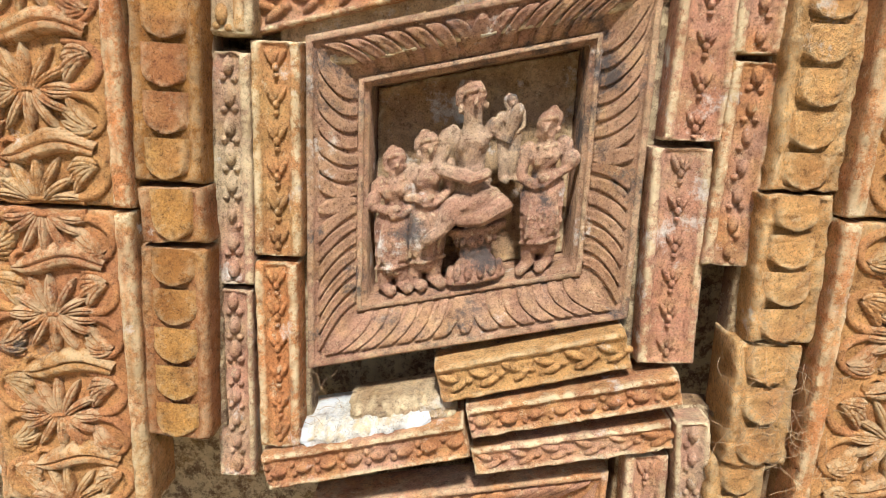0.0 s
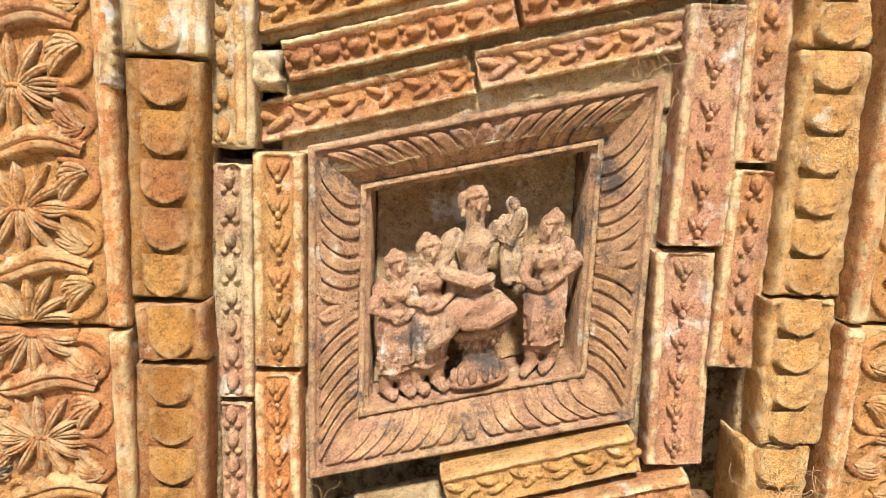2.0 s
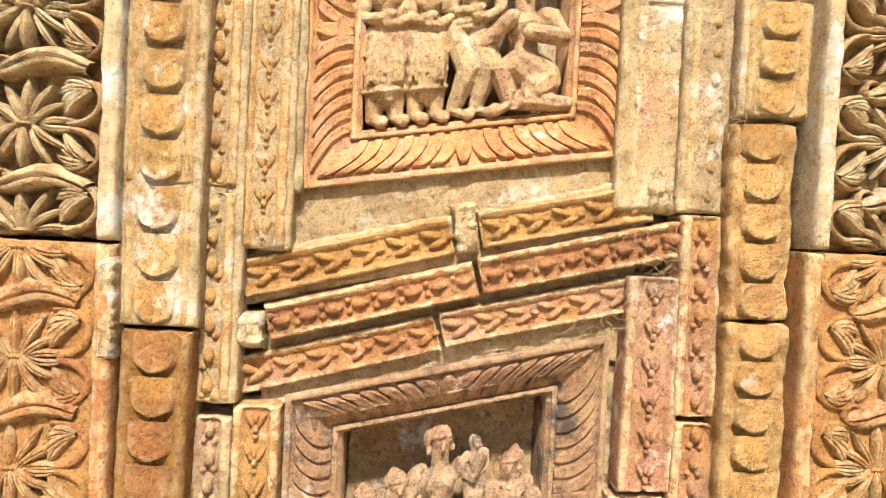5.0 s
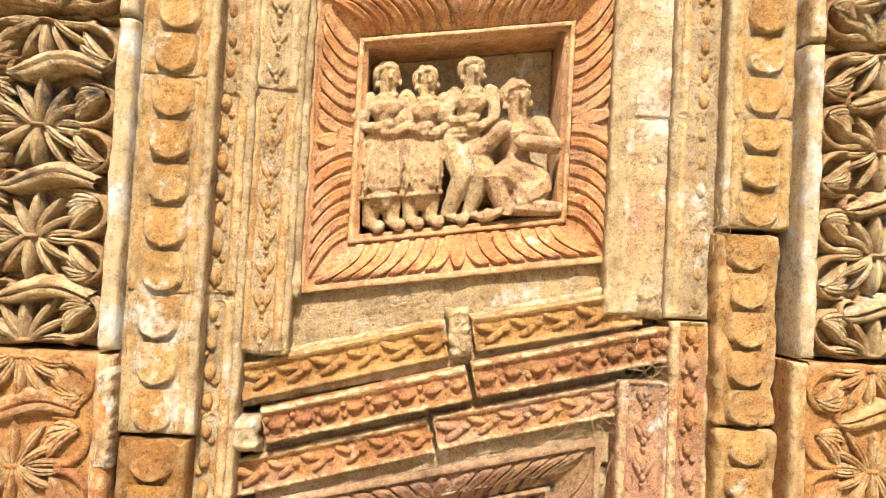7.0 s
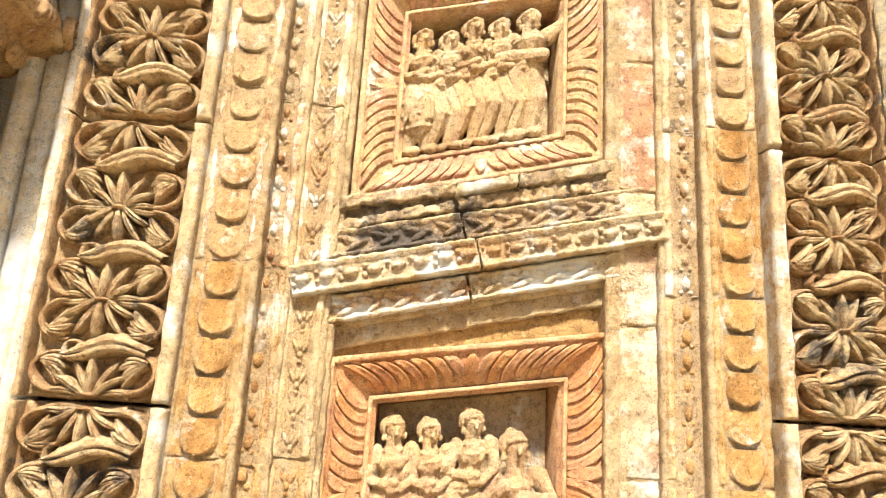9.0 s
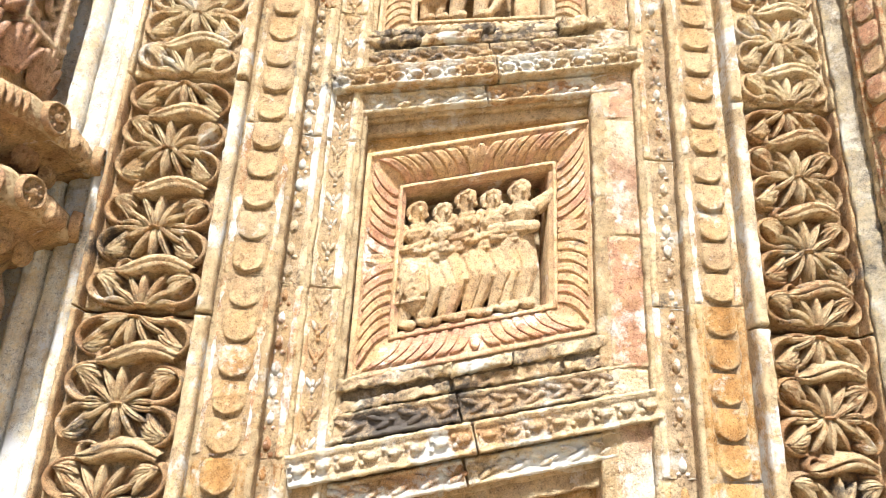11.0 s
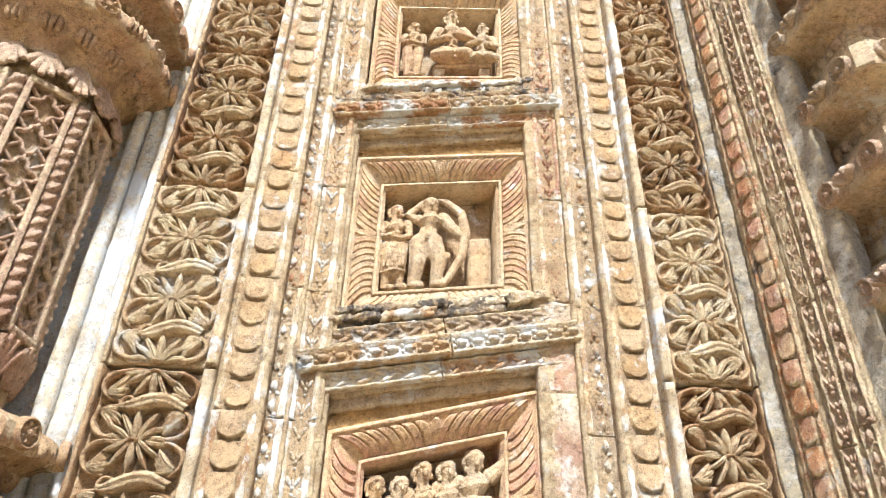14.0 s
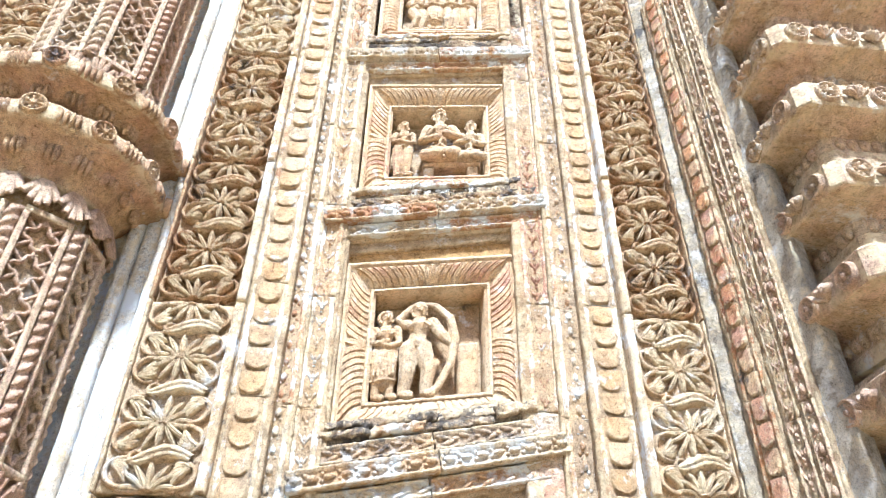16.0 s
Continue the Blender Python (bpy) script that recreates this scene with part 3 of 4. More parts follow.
def frame_form(hx, hz, s, seed):
    f = Form()
    n = 14
    rows = []
    for q, d in PROFILE:
        a, b = hx - q, hz - q
        loop = [(-a + 2 * a * i / n, -b) for i in range(n)] + [(a, -b + 2 * b * i / n) for i in range(n)]
        loop += [(a - 2 * a * i / n, b) for i in range(n)] + [(-a, b - 2 * b * i / n) for i in range(n)]
        row = []
        for x, z in loop:
            v = Vector((x * 40 + seed, z * 40, seed * 2 + q * 60))
            e = 0.0011 if 0.0 < q < 0.05 else 0.0004
            row.append((x + e * noise.noise(v), -d + e * noise.noise(v + Vector((0, 17, 0))), z + e * noise.noise(v + Vector((23, 0, 0)))))
        rows.append(row)
    f.grid(rows, wrap=True)
    b = len(f.v)
    a, c = hx - 0.0555, hz - 0.0555
    f.v += [(-a, 0.088, -c), (a, 0.088, -c), (a, 0.088, c), (-a, 0.088, c)]
    f.f.append((b, b + 1, b + 2, b + 3))
    return f.shear(s)


def border_leaf(side, hx, hz, s0, sweep, half, sgn, s, bud=False):
    """One curling leaf on the sloping border."""
    f = Form()
    n, m = 9, 10
    rows = []
    length = hx if side in "bt" else hz
    for i in range(n + 1):
        t = i / n
        q = 0.0445 - 0.0365 * t
        if bud:
            w = half * math.sin(math.pi * min(1, max(0.0, t * 0.96 + 0.04))) ** 0.7
            c = s0
        else:
            w = half * (0.45 + 0.55 * t) * (1.0 if t < 0.7 else math.sqrt(max(0.02, 1 - ((t - 0.7) / 0.305) ** 2)))
            c = s0 + sgn * 1.15 * sweep * t ** 1.9
        row = []
        for j in range(m + 1):
            a = -1 + 2 * j / m
            u = c + a * w
            lim = max(0.0, length - q - 0.001)
            u = max(-lim, min(lim, u))
            d = profile(q) + (float(np.interp(abs(a), (0.0, 0.2, 0.4, 0.6, 0.8), (0.0048, 0.0051, 0.0054, 0.0056, 0.0046))) * (0.55 + 0.45 * t) if abs(a) < 0.99 else -0.002)
            if i == n:
                d = profile(q) - 0.002
            x, z = {"b": (u, -hz + q), "t": (-u, hz - q), "l": (-hx + q, -u), "r": (hx - q, u)}[side]
            row.append((x, -d, z))
        rows.append(row)
    return f.grid(rows).shear(s)


def relief_panel(x, y, z, hx, hz, s, mat, mat_leaf, label, leaves=6, skip=()):
    p = thing("relief_panel", frame_form(hx, hz, s, nseed() * 3.3), mat, label, "relief", at=(x, y, z), group="stack of relief panels")
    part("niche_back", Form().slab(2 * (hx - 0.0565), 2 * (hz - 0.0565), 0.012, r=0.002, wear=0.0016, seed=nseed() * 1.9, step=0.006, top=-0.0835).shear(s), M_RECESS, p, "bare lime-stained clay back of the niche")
    for side in "btlr":
        length = (hx if side in "bt" else hz) - 0.012
        pitch = length / (leaves + 0.5)
        part("border_leaf", border_leaf(side, hx, hz, 0, 0, pitch * 0.5, 0, s, bud=True), mat_leaf, p)
        for sgn in (-1, 1):
            for i in range(leaves):
                if (side, sgn * (i + 1)) in skip:
                    continue
                base = (i + 0.55) * pitch * 0.78
                part("border_leaf", border_leaf(side, hx, hz, sgn * base, pitch * (0.95 + 0.16 * i), pitch * 0.56, sgn, s), mat_leaf, p)
    return p


PANELS = [
    (0.010, 0.630, 0.425, 0.158, 0.157, 0.20, M_FRAME, "sunken terracotta relief frame low on the wall", 7),
    (0.0105, 0.630, 0.911, 0.159, 0.163, 0.225, M_ROSY, "rosy terracotta relief with figures round a pedestal, loose in the wall", 7),
    (0.0145, 0.630, 1.417, 0.1585, 0.153, 0.155, M_WARM, "orange terracotta relief of four figures under a leafy frame", 7),
    (0.0140, 0.636, 1.9175, 0.1525, 0.1515, 0.255, M_MFRAME, "lime-flecked relief of five figures in a row", 7),
    (0.0135, 0.634, 2.384, 0.154, 0.157, 0.15, M_UFRAME, "buff relief of an archer beside an attendant in a deep niche", 9),
    (0.020, 0.632, 2.862, 0.156, 0.153, 0.13, M_UFRAME, "buff relief of a seated figure with two attendants", 9),
    (0.018, 0.632, 3.335, 0.150, 0.146, 0.16, M_UFRAME, "pale relief with standing figures high on the wall", 9),
]
panels = [relief_panel(x, y, z, hx, hz, s, m, m, label, n) for x, y, z, hx, hz, s, m, label, n in PANELS]

# ---- carved figures: closed limbs fused into one skin ----
class Body(Form):
    def limb(self, pts, k=8):
        """A closed tapered limb through points (x, depth, z, radius)."""
        pts = [Vector(p[:3]) for p in pts], [p[3] for p in pts]
        ps, rs = pts
        rows = []
        n = len(ps)
        first = (ps[1] - ps[0]).normalized()
        side = first.cross(Vector((0.3, 1, 0.2))).normalized()
        def ring(c, t, r):
            nonlocal side
            side = (side - t * side.dot(t)).normalized()
            up_ = t.cross(side)
            return [c + r * (math.cos(2 * math.pi * j / k) * side + math.sin(2 * math.pi * j / k) * up_) for j in range(k)]
        for i in range(n):
            t = (ps[min(i + 1, n - 1)] - ps[max(i - 1, 0)]).normalized()
            if i == 0:
                rows += [ring(ps[0] - t * rs[0] * 0.95, t, rs[0] * 0.15), ring(ps[0] - t * rs[0] * 0.6, t, rs[0] * 0.75)]
            rows.append(ring(ps[i], t, rs[i]))
            if i == n - 1:
                rows += [ring(ps[i] + t * rs[i] * 0.6, t, rs[i] * 0.75), ring(ps[i] + t * rs[i] * 0.95, t, rs[i] * 0.15)]
        rows = [[(v.x, -v.y, v.z) for v in row] for row in rows]
        base = len(self.v)
        self.grid(rows, wrap=True)
        self.f.append(tuple(base + j for j in reversed(range(k))))
        last = len(self.v) - k
        self.f.append(tuple(last + j for j in range(k)))
        return self

    def ball(self, x, d, z, r, stretch=1.0):
        return self.limb([(x, d, z - r * 0.4 * stretch, r * 0.9), (x, d, z + r * 0.4 * stretch, r * 0.9)])


def figure_body(x, z, h, pose_, d=-0.038, flip=1, skirt=True, crown=True, girth=1.28):
    """pose_: stand, bend, kneel, sit, archer, dance."""
    b = Body()
    girth *= 1.18 if pose_ in ("archer", "dance") else 1.0
    X = lambda u: x + flip * u * h
    P = lambda u, e, w, r: (X(u), d + e * h, z + w * h, r * h * girth)
    hip = 0.50
    if pose_ in ("stand", "bend", "archer", "dance"):
        sway = {"stand": 0.0, "bend": 0.05, "archer": 0.03, "dance": 0.05}[pose_]
        if pose_ == "bend":
            b.limb([P(-0.05, 0.0, hip, 0.075), P(0.02, 0.06, 0.27, 0.06), P(-0.06, 0.0, 0.05, 0.038), P(0.03, 0.06, 0.02, 0.03)])
            b.limb([P(0.06, 0.0, hip, 0.075), P(0.14, 0.06, 0.28, 0.06), P(0.07, 0.0, 0.05, 0.038), P(0.16, 0.06, 0.02, 0.03)])
        else:
            wide = 0.10 if pose_ == "archer" else 0.06
            for sx in (-1, 1):
                b.limb([P(sx * 0.05, 0, hip, 0.075), P(sx * wide + sway, 0.03, 0.27, 0.054), P(sx * wide, 0, 0.05, 0.038), P(sx * wide + 0.05, 0.07, 0.02, 0.032)])
            if skirt:
                b.limb([P(0, 0, 0.55, 0.07), P(0, 0.015, 0.46, 0.092), P(0.0, 0.015, 0.34, 0.088), P(0.005, 0.015, 0.2, 0.082)])
                for i in range(6):
                    u = -0.085 + 0.034 * i
                    b.limb([P(u * 0.8, 0.098, 0.5, 0.010), P(u, 0.122, 0.36, 0.011), P(u * 1.1, 0.11, 0.24, 0.010)], 5)
                for w_ in (0.40, 0.30, 0.2):
                    b.limb([P(-0.12, 0.06, w_, 0.012), P(0, 0.125, w_ - 0.01, 0.012), P(0.12, 0.06, w_, 0.012)], 5)
                b.limb([P(0.07, 0.075, 0.5, 0.022), P(0.09, 0.085, 0.36, 0.022), P(0.08, 0.09, 0.24, 0.018)], 6)
        b.limb([P(-0.10, 0.03, 0.545, 0.022), P(0, 0.10, 0.54, 0.022), P(0.10, 0.03, 0.545, 0.022)], 6)
        b.limb([P(-0.09, 0.03, 0.515, 0.016), P(0, 0.105, 0.505, 0.016), P(0.10, 0.03, 0.515, 0.016)], 6)
        tw, ts, hz = 0.57, 0.77, 0.90
        lean = sway
    elif pose_ == "stool":
        b.limb([P(0.0, 0, 0.12, 0.12), P(0.13, 0.12, 0.13, 0.085), P(0.20, 0.16, 0.11, 0.07), P(0.06, 0.22, 0.06, 0.05), P(-0.06, 0.22, 0.06, 0.036)])
        b.limb([P(-0.04, 0, 0.12, 0.11), P(-0.14, 0.14, 0.12, 0.075), P(-0.17, 0.18, 0.06, 0.058), P(-0.22, 0.20, 0.0, 0.042), P(-0.29, 0.22, -0.03, 0.034)])
        tw, ts, hz, lean = 0.25, 0.62, 0.83, -0.02
        for w_ in (0.27, 0.22):
            b.limb([P(-0.11, 0.03, w_, 0.022), P(0, 0.115, w_ - 0.015, 0.022), P(0.11, 0.03, w_, 0.022)], 6)
    elif pose_ == "sit":
        b.limb([P(0.0, 0, 0.12, 0.13), P(-0.14, 0.10, 0.10, 0.085), P(-0.22, 0.12, 0.06, 0.06), P(-0.02, 0.2, 0.03, 0.05)])
        b.limb([P(0.05, 0, 0.12, 0.12), P(0.2, 0.1, 0.10, 0.085), P(0.1, 0.2, 0.04, 0.05)])
        tw, ts, hz, lean = 0.25, 0.62, 0.83, 0.0
        b.limb([P(-0.13, 0.03, 0.23, 0.03), P(0, 0.13, 0.22, 0.03), P(0.13, 0.03, 0.23, 0.03)], 6)
    else:
        b.limb([P(0.06, 0, 0.22, 0.12), P(-0.12, 0.1, 0.33, 0.085), P(-0.18, 0.1, 0.30, 0.07), P(-0.1, 0.06, 0.06, 0.045), P(-0.2, 0.1, 0.03, 0.04)])
        b.limb([P(0.1, 0, 0.2, 0.11), P(0.0, 0.12, 0.12, 0.075), P(-0.06, 0.13, 0.08, 0.06), P(0.18, 0.06, 0.04, 0.045), P(0.26, 0.06, 0.03, 0.04)])
        tw, ts, hz, lean = 0.32, 0.6, 0.8, -0.03
    big = 1.0 if pose_ not in ("sit", "kneel", "stool") else 1.3
    b.limb([P(lean * 0.5, 0, tw, 0.066 * big), P(lean * 0.8, 0.01, (tw + ts) / 2 - 0.02, 0.056 * big), P(lean, 0.02, ts - 0.05, 0.082 * big), P(lean, 0, ts + 0.03, 0.045 * big)])
    for sx in (-1, 1):
        b.ball(X(lean + sx * 0.105 * big), d, z + ts * h, 0.048 * h * big)
        b.ball(X(lean + sx * 0.045 * big), d + 0.075 * h * big, z + (ts - 0.06) * h, 0.036 * h * big)
    b.limb([P(lean, 0.01, ts, 0.04 * big), P(lean, 0.02, hz, 0.04 * big)])
    b.limb([P(lean - 0.05 * big, 0.06, ts + 0.015, 0.014), P(lean, 0.09, ts - 0.01, 0.016), P(lean + 0.05 * big, 0.06, ts + 0.015, 0.014)], 6)
    b.limb([P(lean + 0.01, 0.035, hz - 0.035 * big, 0.036 * big), P(lean + 0.01, 0.03, hz + 0.01, 0.050 * big), P(lean, 0.02, hz + 0.045 * big, 0.046 * big)])
    b.limb([P(lean + 0.012, 0.085 * big, hz + 0.012, 0.009 * big), P(lean + 0.014, 0.10 * big, hz - 0.02, 0.012 * big)], 5)
    b.limb([P(lean - 0.045 * big, 0.06 * big, hz + 0.045 * big, 0.014), P(lean, 0.085 * big, hz + 0.055 * big, 0.015), P(lean + 0.045 * big, 0.06 * big, hz + 0.045 * big, 0.014)], 6)
    b.ball(X(lean - 0.055 * big), d - 0.01 * h, z + (hz + 0.03 * big) * h, 0.048 * h * big)
    for sx in (-1, 1):
        b.ball(X(lean + sx * 0.066 * big), d + 0.03 * h, z + (hz - 0.035 * big) * h, 0.017 * h * big)
    if crown:
        b.limb([P(lean - 0.02, -0.01, hz + 0.05 * big, 0.050 * big), P(lean - 0.035, -0.02, hz + 0.085 * big, 0.028 * big)])
    A = lambda pts: b.limb([P(*p) for p in pts])
    s = 0.125 * big
    if pose_ in ("stand", "bend"):
        A([(lean - s, 0, ts, 0.036), (lean - s - 0.015, 0.03, ts - 0.15, 0.031), (lean - 0.03, 0.11, ts - 0.18, 0.026), (lean + 0.02, 0.13, ts - 0.17, 0.024)])
        A([(lean + s, 0, ts, 0.036), (lean + s + 0.015, 0.03, ts - 0.16, 0.031), (lean + 0.05, 0.10, ts - 0.22, 0.026), (lean + 0.0, 0.12, ts - 0.21, 0.024)])
        b.limb([P(lean - s - 0.035, 0.03, ts - 0.09, 0.045), P(lean - s - 0.04, 0.03, ts - 0.11, 0.045)], 7)
    elif pose_ == "archer":
        A([(lean - s, 0, ts, 0.038), (lean - s - 0.09, -0.02, ts + 0.06, 0.03), (lean - 0.06, -0.04, hz + 0.09, 0.026)])
        A([(lean + s, 0, ts, 0.045), (lean + s + 0.10, 0.04, ts - 0.16, 0.036), (lean + s + 0.17, 0.05, ts - 0.24, 0.03)])
        A([(lean + 0.02, -0.03, hz + 0.11, 0.02), (lean + 0.16, 0.0, hz + 0.06, 0.024), (lean + 0.30, 0.05, hz - 0.12, 0.03), (lean + 0.34, 0.06, 0.55, 0.033),
           (lean + 0.30, 0.05, 0.3, 0.03), (lean + 0.19, 0.04, 0.1, 0.026), (lean + 0.13, 0.03, 0.03, 0.022)])
        b.ball(X(0.2), d + 0.02 * h, z + 0.33 * h, 0.04 * h)
    elif pose_ == "dance":
        A([(lean - s, 0, ts, 0.05), (lean - s - 0.10, 0.04, ts - 0.14, 0.042), (lean + 0.08, 0.13, ts - 0.2, 0.034)])
        A([(lean + s, 0, ts, 0.05), (lean + s + 0.10, 0.02, ts + 0.06, 0.04), (lean + s + 0.2, 0.03, ts + 0.14, 0.034)])
    elif pose_ == "stool":
        A([(lean - s, 0, ts, 0.055), (lean - s - 0.06, 0.06, ts - 0.2, 0.046), (lean + 0.02, 0.17, ts - 0.3, 0.04), (lean + 0.1, 0.17, ts - 0.28, 0.034)])
        A([(lean + s, 0, ts, 0.055), (lean + s + 0.08, 0.04, ts - 0.08, 0.046), (lean + s + 0.13, 0.08, ts + 0.1, 0.036)])
    elif pose_ == "sit":
        A([(lean - s, 0, ts, 0.06), (lean - s - 0.08, 0.05, ts - 0.25, 0.05), (lean - 0.05, 0.16, ts - 0.28, 0.042)])
        A([(lean + s, 0, ts, 0.06), (lean + s + 0.09, 0.05, ts - 0.2, 0.05), (lean + 0.06, 0.17, ts - 0.22, 0.042)])
    else:
        A([(lean - s, 0, ts, 0.06), (lean - s - 0.08, 0.1, ts - 0.15, 0.048), (lean - 0.1, 0.18, ts - 0.02, 0.042)])
        A([(lean + s, 0, ts, 0.06), (lean + s + 0.08, 0.1, ts - 0.16, 0.048), (lean + 0.02, 0.18, ts - 0.12, 0.042)])
    return b


erosion = bpy.data.textures.new("erosion", "CLOUDS")
erosion.noise_scale, erosion.noise_depth = 0.008, 3


def fuse(ob, voxel):
    m = ob.modifiers.new("skin", "REMESH")
    m.mode, m.voxel_size, m.use_smooth_shade = "VOXEL", voxel, True
    e = ob.modifiers.new("wear", "DISPLACE")
    e.texture, e.strength, e.mid_level = erosion, 0.0018, 0.5
    return ob


def carve(panel, s, mat, figures):
    for i, (x, z, h, pose_, flip, skirt) in enumerate(figures):
        b = figure_body(x, z, h, pose_, flip=flip, skirt=skirt)
        b.shear(s)
        fuse(part("carved_figure", b, mat, panel, at=(0, 0, 0)), 0.0014)


def pedestal(panel, s, mat, x, z, w, h, d=-0.032):
    """A waisted lotus stand with petals on its foot."""
    b = Body()
    prof = [(0, 0.5), (0.06, 0.52), (0.12, 0.5), (0.3, 0.36), (0.45, 0.25), (0.52, 0.27), (0.6, 0.25), (0.75, 0.34), (0.86, 0.42), (0.9, 0.47), (1.0, 0.48)]
    rows = []
    for t, r in [(0, 0.02)] + prof + [(1.0, 0.02)]:
        rows.append([(x + w * r * math.cos(2 * math.pi * j / 20), -(d + 0.55 * w * r * math.sin(2 * math.pi * j / 20)), z + h * t) for j in range(20)])
    b.grid(rows, wrap=True)
    petals = []
    for j in range(6):
        a = math.pi * (0.12 + 0.76 * j / 5)
        px, pd = x + w * 0.42 * math.cos(a), d + 0.55 * w * 0.44 * math.sin(a)
        petals.append(Form().dome(px, z + h * 0.2, w * 0.075, h * 0.16, 0.006, base=pd, n=8, rings=3))
        petals.append(Form().dome(x + (px - x) * 0.75, z + h * 0.76, w * 0.055, h * 0.1, 0.005, base=d + (pd - d) * 0.78, n=8, rings=3))
    stand = part("pedestal", b.shear(s), mat, panel)
    for f in petals:
        part("lotus_petal", f.shear(s), mat, stand)


F = M_FIGURE
S = [p[5] for p in PANELS]
carve(panels[1], S[1], F, [(-0.077, -0.1055, 0.150, "stand", 1, True), (-0.045, -0.1055, 0.160, "stand", 1, True), (0.000, -0.045, 0.146, "stool", 1, False), (0.034, -0.010, 0.086, "stand", 1, False),
                           (0.070, -0.1055, 0.160, "stand", -1, True)])
pedestal(panels[1], S[1], F, 0.006, -0.1055, 0.062, 0.058)
carve(panels[2], S[2], M_UFIGURE, [(-0.081, -0.096, 0.180, "stand", 1, True), (-0.040, -0.096, 0.172, "stand", 1, True), (-0.001, -0.096, 0.178, "bend", 1, False), (0.062, -0.096, 0.160, "kneel", 1, False)])
carve(panels[3], S[3], M_UFIGURE, [(-0.079, -0.095, 0.178, "stand", 1, True), (-0.053, -0.095, 0.170, "bend", 1, False), (-0.023, -0.095, 0.184, "bend", 1, True), (0.012, -0.095, 0.178, "bend", 1, True),
                                   (0.050, -0.095, 0.184, "dance", 1, False)])
carve(panels[4], S[4], M_UFIGURE, [(-0.077, -0.101, 0.172, "stand", 1, True), (-0.024, -0.101, 0.184, "archer", 1, False)])
carve(panels[5], S[5], M_UFIGURE, [(-0.074, -0.094, 0.160, "stand", 1, False), (0.004, -0.056, 0.164, "sit", 1, False), (0.071, -0.056, 0.128, "sit", -1, False)])
carve(panels[6], S[6], M_UFIGURE, [(-0.06, -0.09, 0.165, "bend", 1, False), (-0.015, -0.09, 0.17, "stand", 1, True), (0.03, -0.09, 0.17, "stand", 1, False), (0.07, -0.09, 0.17, "stand", -1, False)])
part("pillar_stump", Form().slab(0.040, 0.108, 0.035, r=0.008, wear=0.003, seed=5.5, u=0.070, v=-0.048, top=-0.048).shear(S[4]), M_UFIGURE, panels[4], "broken carved stump")
couch = part("couch", Form().slab(0.122, 0.012, 0.045, r=0.004, wear=0.001, seed=8.5, u=0.030, v=-0.060, top=-0.030).shear(S[5]), M_UFIGURE, panels[5], "low carved couch")
for u in (-0.018, 0.076):
    part("couch_leg", Form().slab(0.024, 0.032, 0.04, r=0.005, wear=0.0015, seed=9 + u, u=u, v=-0.081, top=-0.032).shear(S[5]), M_UFIGURE, couch)

# ---- foliage tiles ----
def leaflet(form, u, v, a, ln, wd, base, bend, tall=1.9):
    """One curved, creased leaflet that swells towards its tip."""
    pts, rad, lift = [], [], []
    for k in range(7):
        t = k / 6
        b = a + bend * t
        pts.append((u + ln * (0.08 + 0.92 * t) * math.cos(b), v + ln * (0.08 + 0.92 * t) * math.sin(b)))
        rad.append(wd * (0.5, 0.62, 0.8, 0.98, 1.08, 1.0, 0.55)[k])
        lift.append(0.005 * math.sin(math.pi * t * 0.8) + 0.004)
    form.tube(pts, rad, base=base, tall=tall, k=6, lift=lift)


BLADE = ((-1.0, -0.9), (-0.93, 0.35), (-0.55, 0.92), (-0.18, 1.0), (0.0, 0.62), (0.18, 1.0), (0.55, 0.92), (0.93, 0.35), (1.0, -0.9))


def blade(form, pts, wide, base, tall, lift=0.0):
    """A leaf lobe along a line: two swelling halves with a crease between, cut deep at its sides."""
    pts = np.array(pts, float)
    tan = np.gradient(pts, axis=0)
    tan /= np.maximum(np.linalg.norm(tan, axis=1, keepdims=True), 1e-9)
    n = len(pts)
    rows = []
    for i in range(n):
        t = i / (n - 1)
        w = wide * (0.42 + 0.58 * math.sin(math.pi * min(1.0, 0.1 + 0.78 * t))) * (1.0 if t < 0.75 else max(0.06, 1 - ((t - 0.75) / 0.255) ** 2) ** 0.5)
        h = tall * (0.72 + 0.28 * math.sin(math.pi * (0.15 + 0.7 * t))) + lift * math.sin(math.pi * t)
        rows.append([(pts[i][0] + tan[i][1] * w * o, -(base + (h * k if k > 0 else 0.0)), pts[i][1] - tan[i][0] * w * o) for o, k in BLADE])
    form.grid(rows)
    b0 = len(form.v)
    form.v += rows[-1]
    form.f.append(tuple(range(b0, b0 + len(BLADE))))
    return form


def curl(u, v, a, ln, bend, n=7):
    """Points along an arc that starts in the direction a."""
    pts = [(u, v)]
    for k in range(n - 1):
        b = a + bend * (k + 0.5) / (n - 1)
        pts.append((pts[-1][0] + ln / (n - 1) * math.cos(b), pts[-1][1] + ln / (n - 1) * math.sin(b)))
    return pts


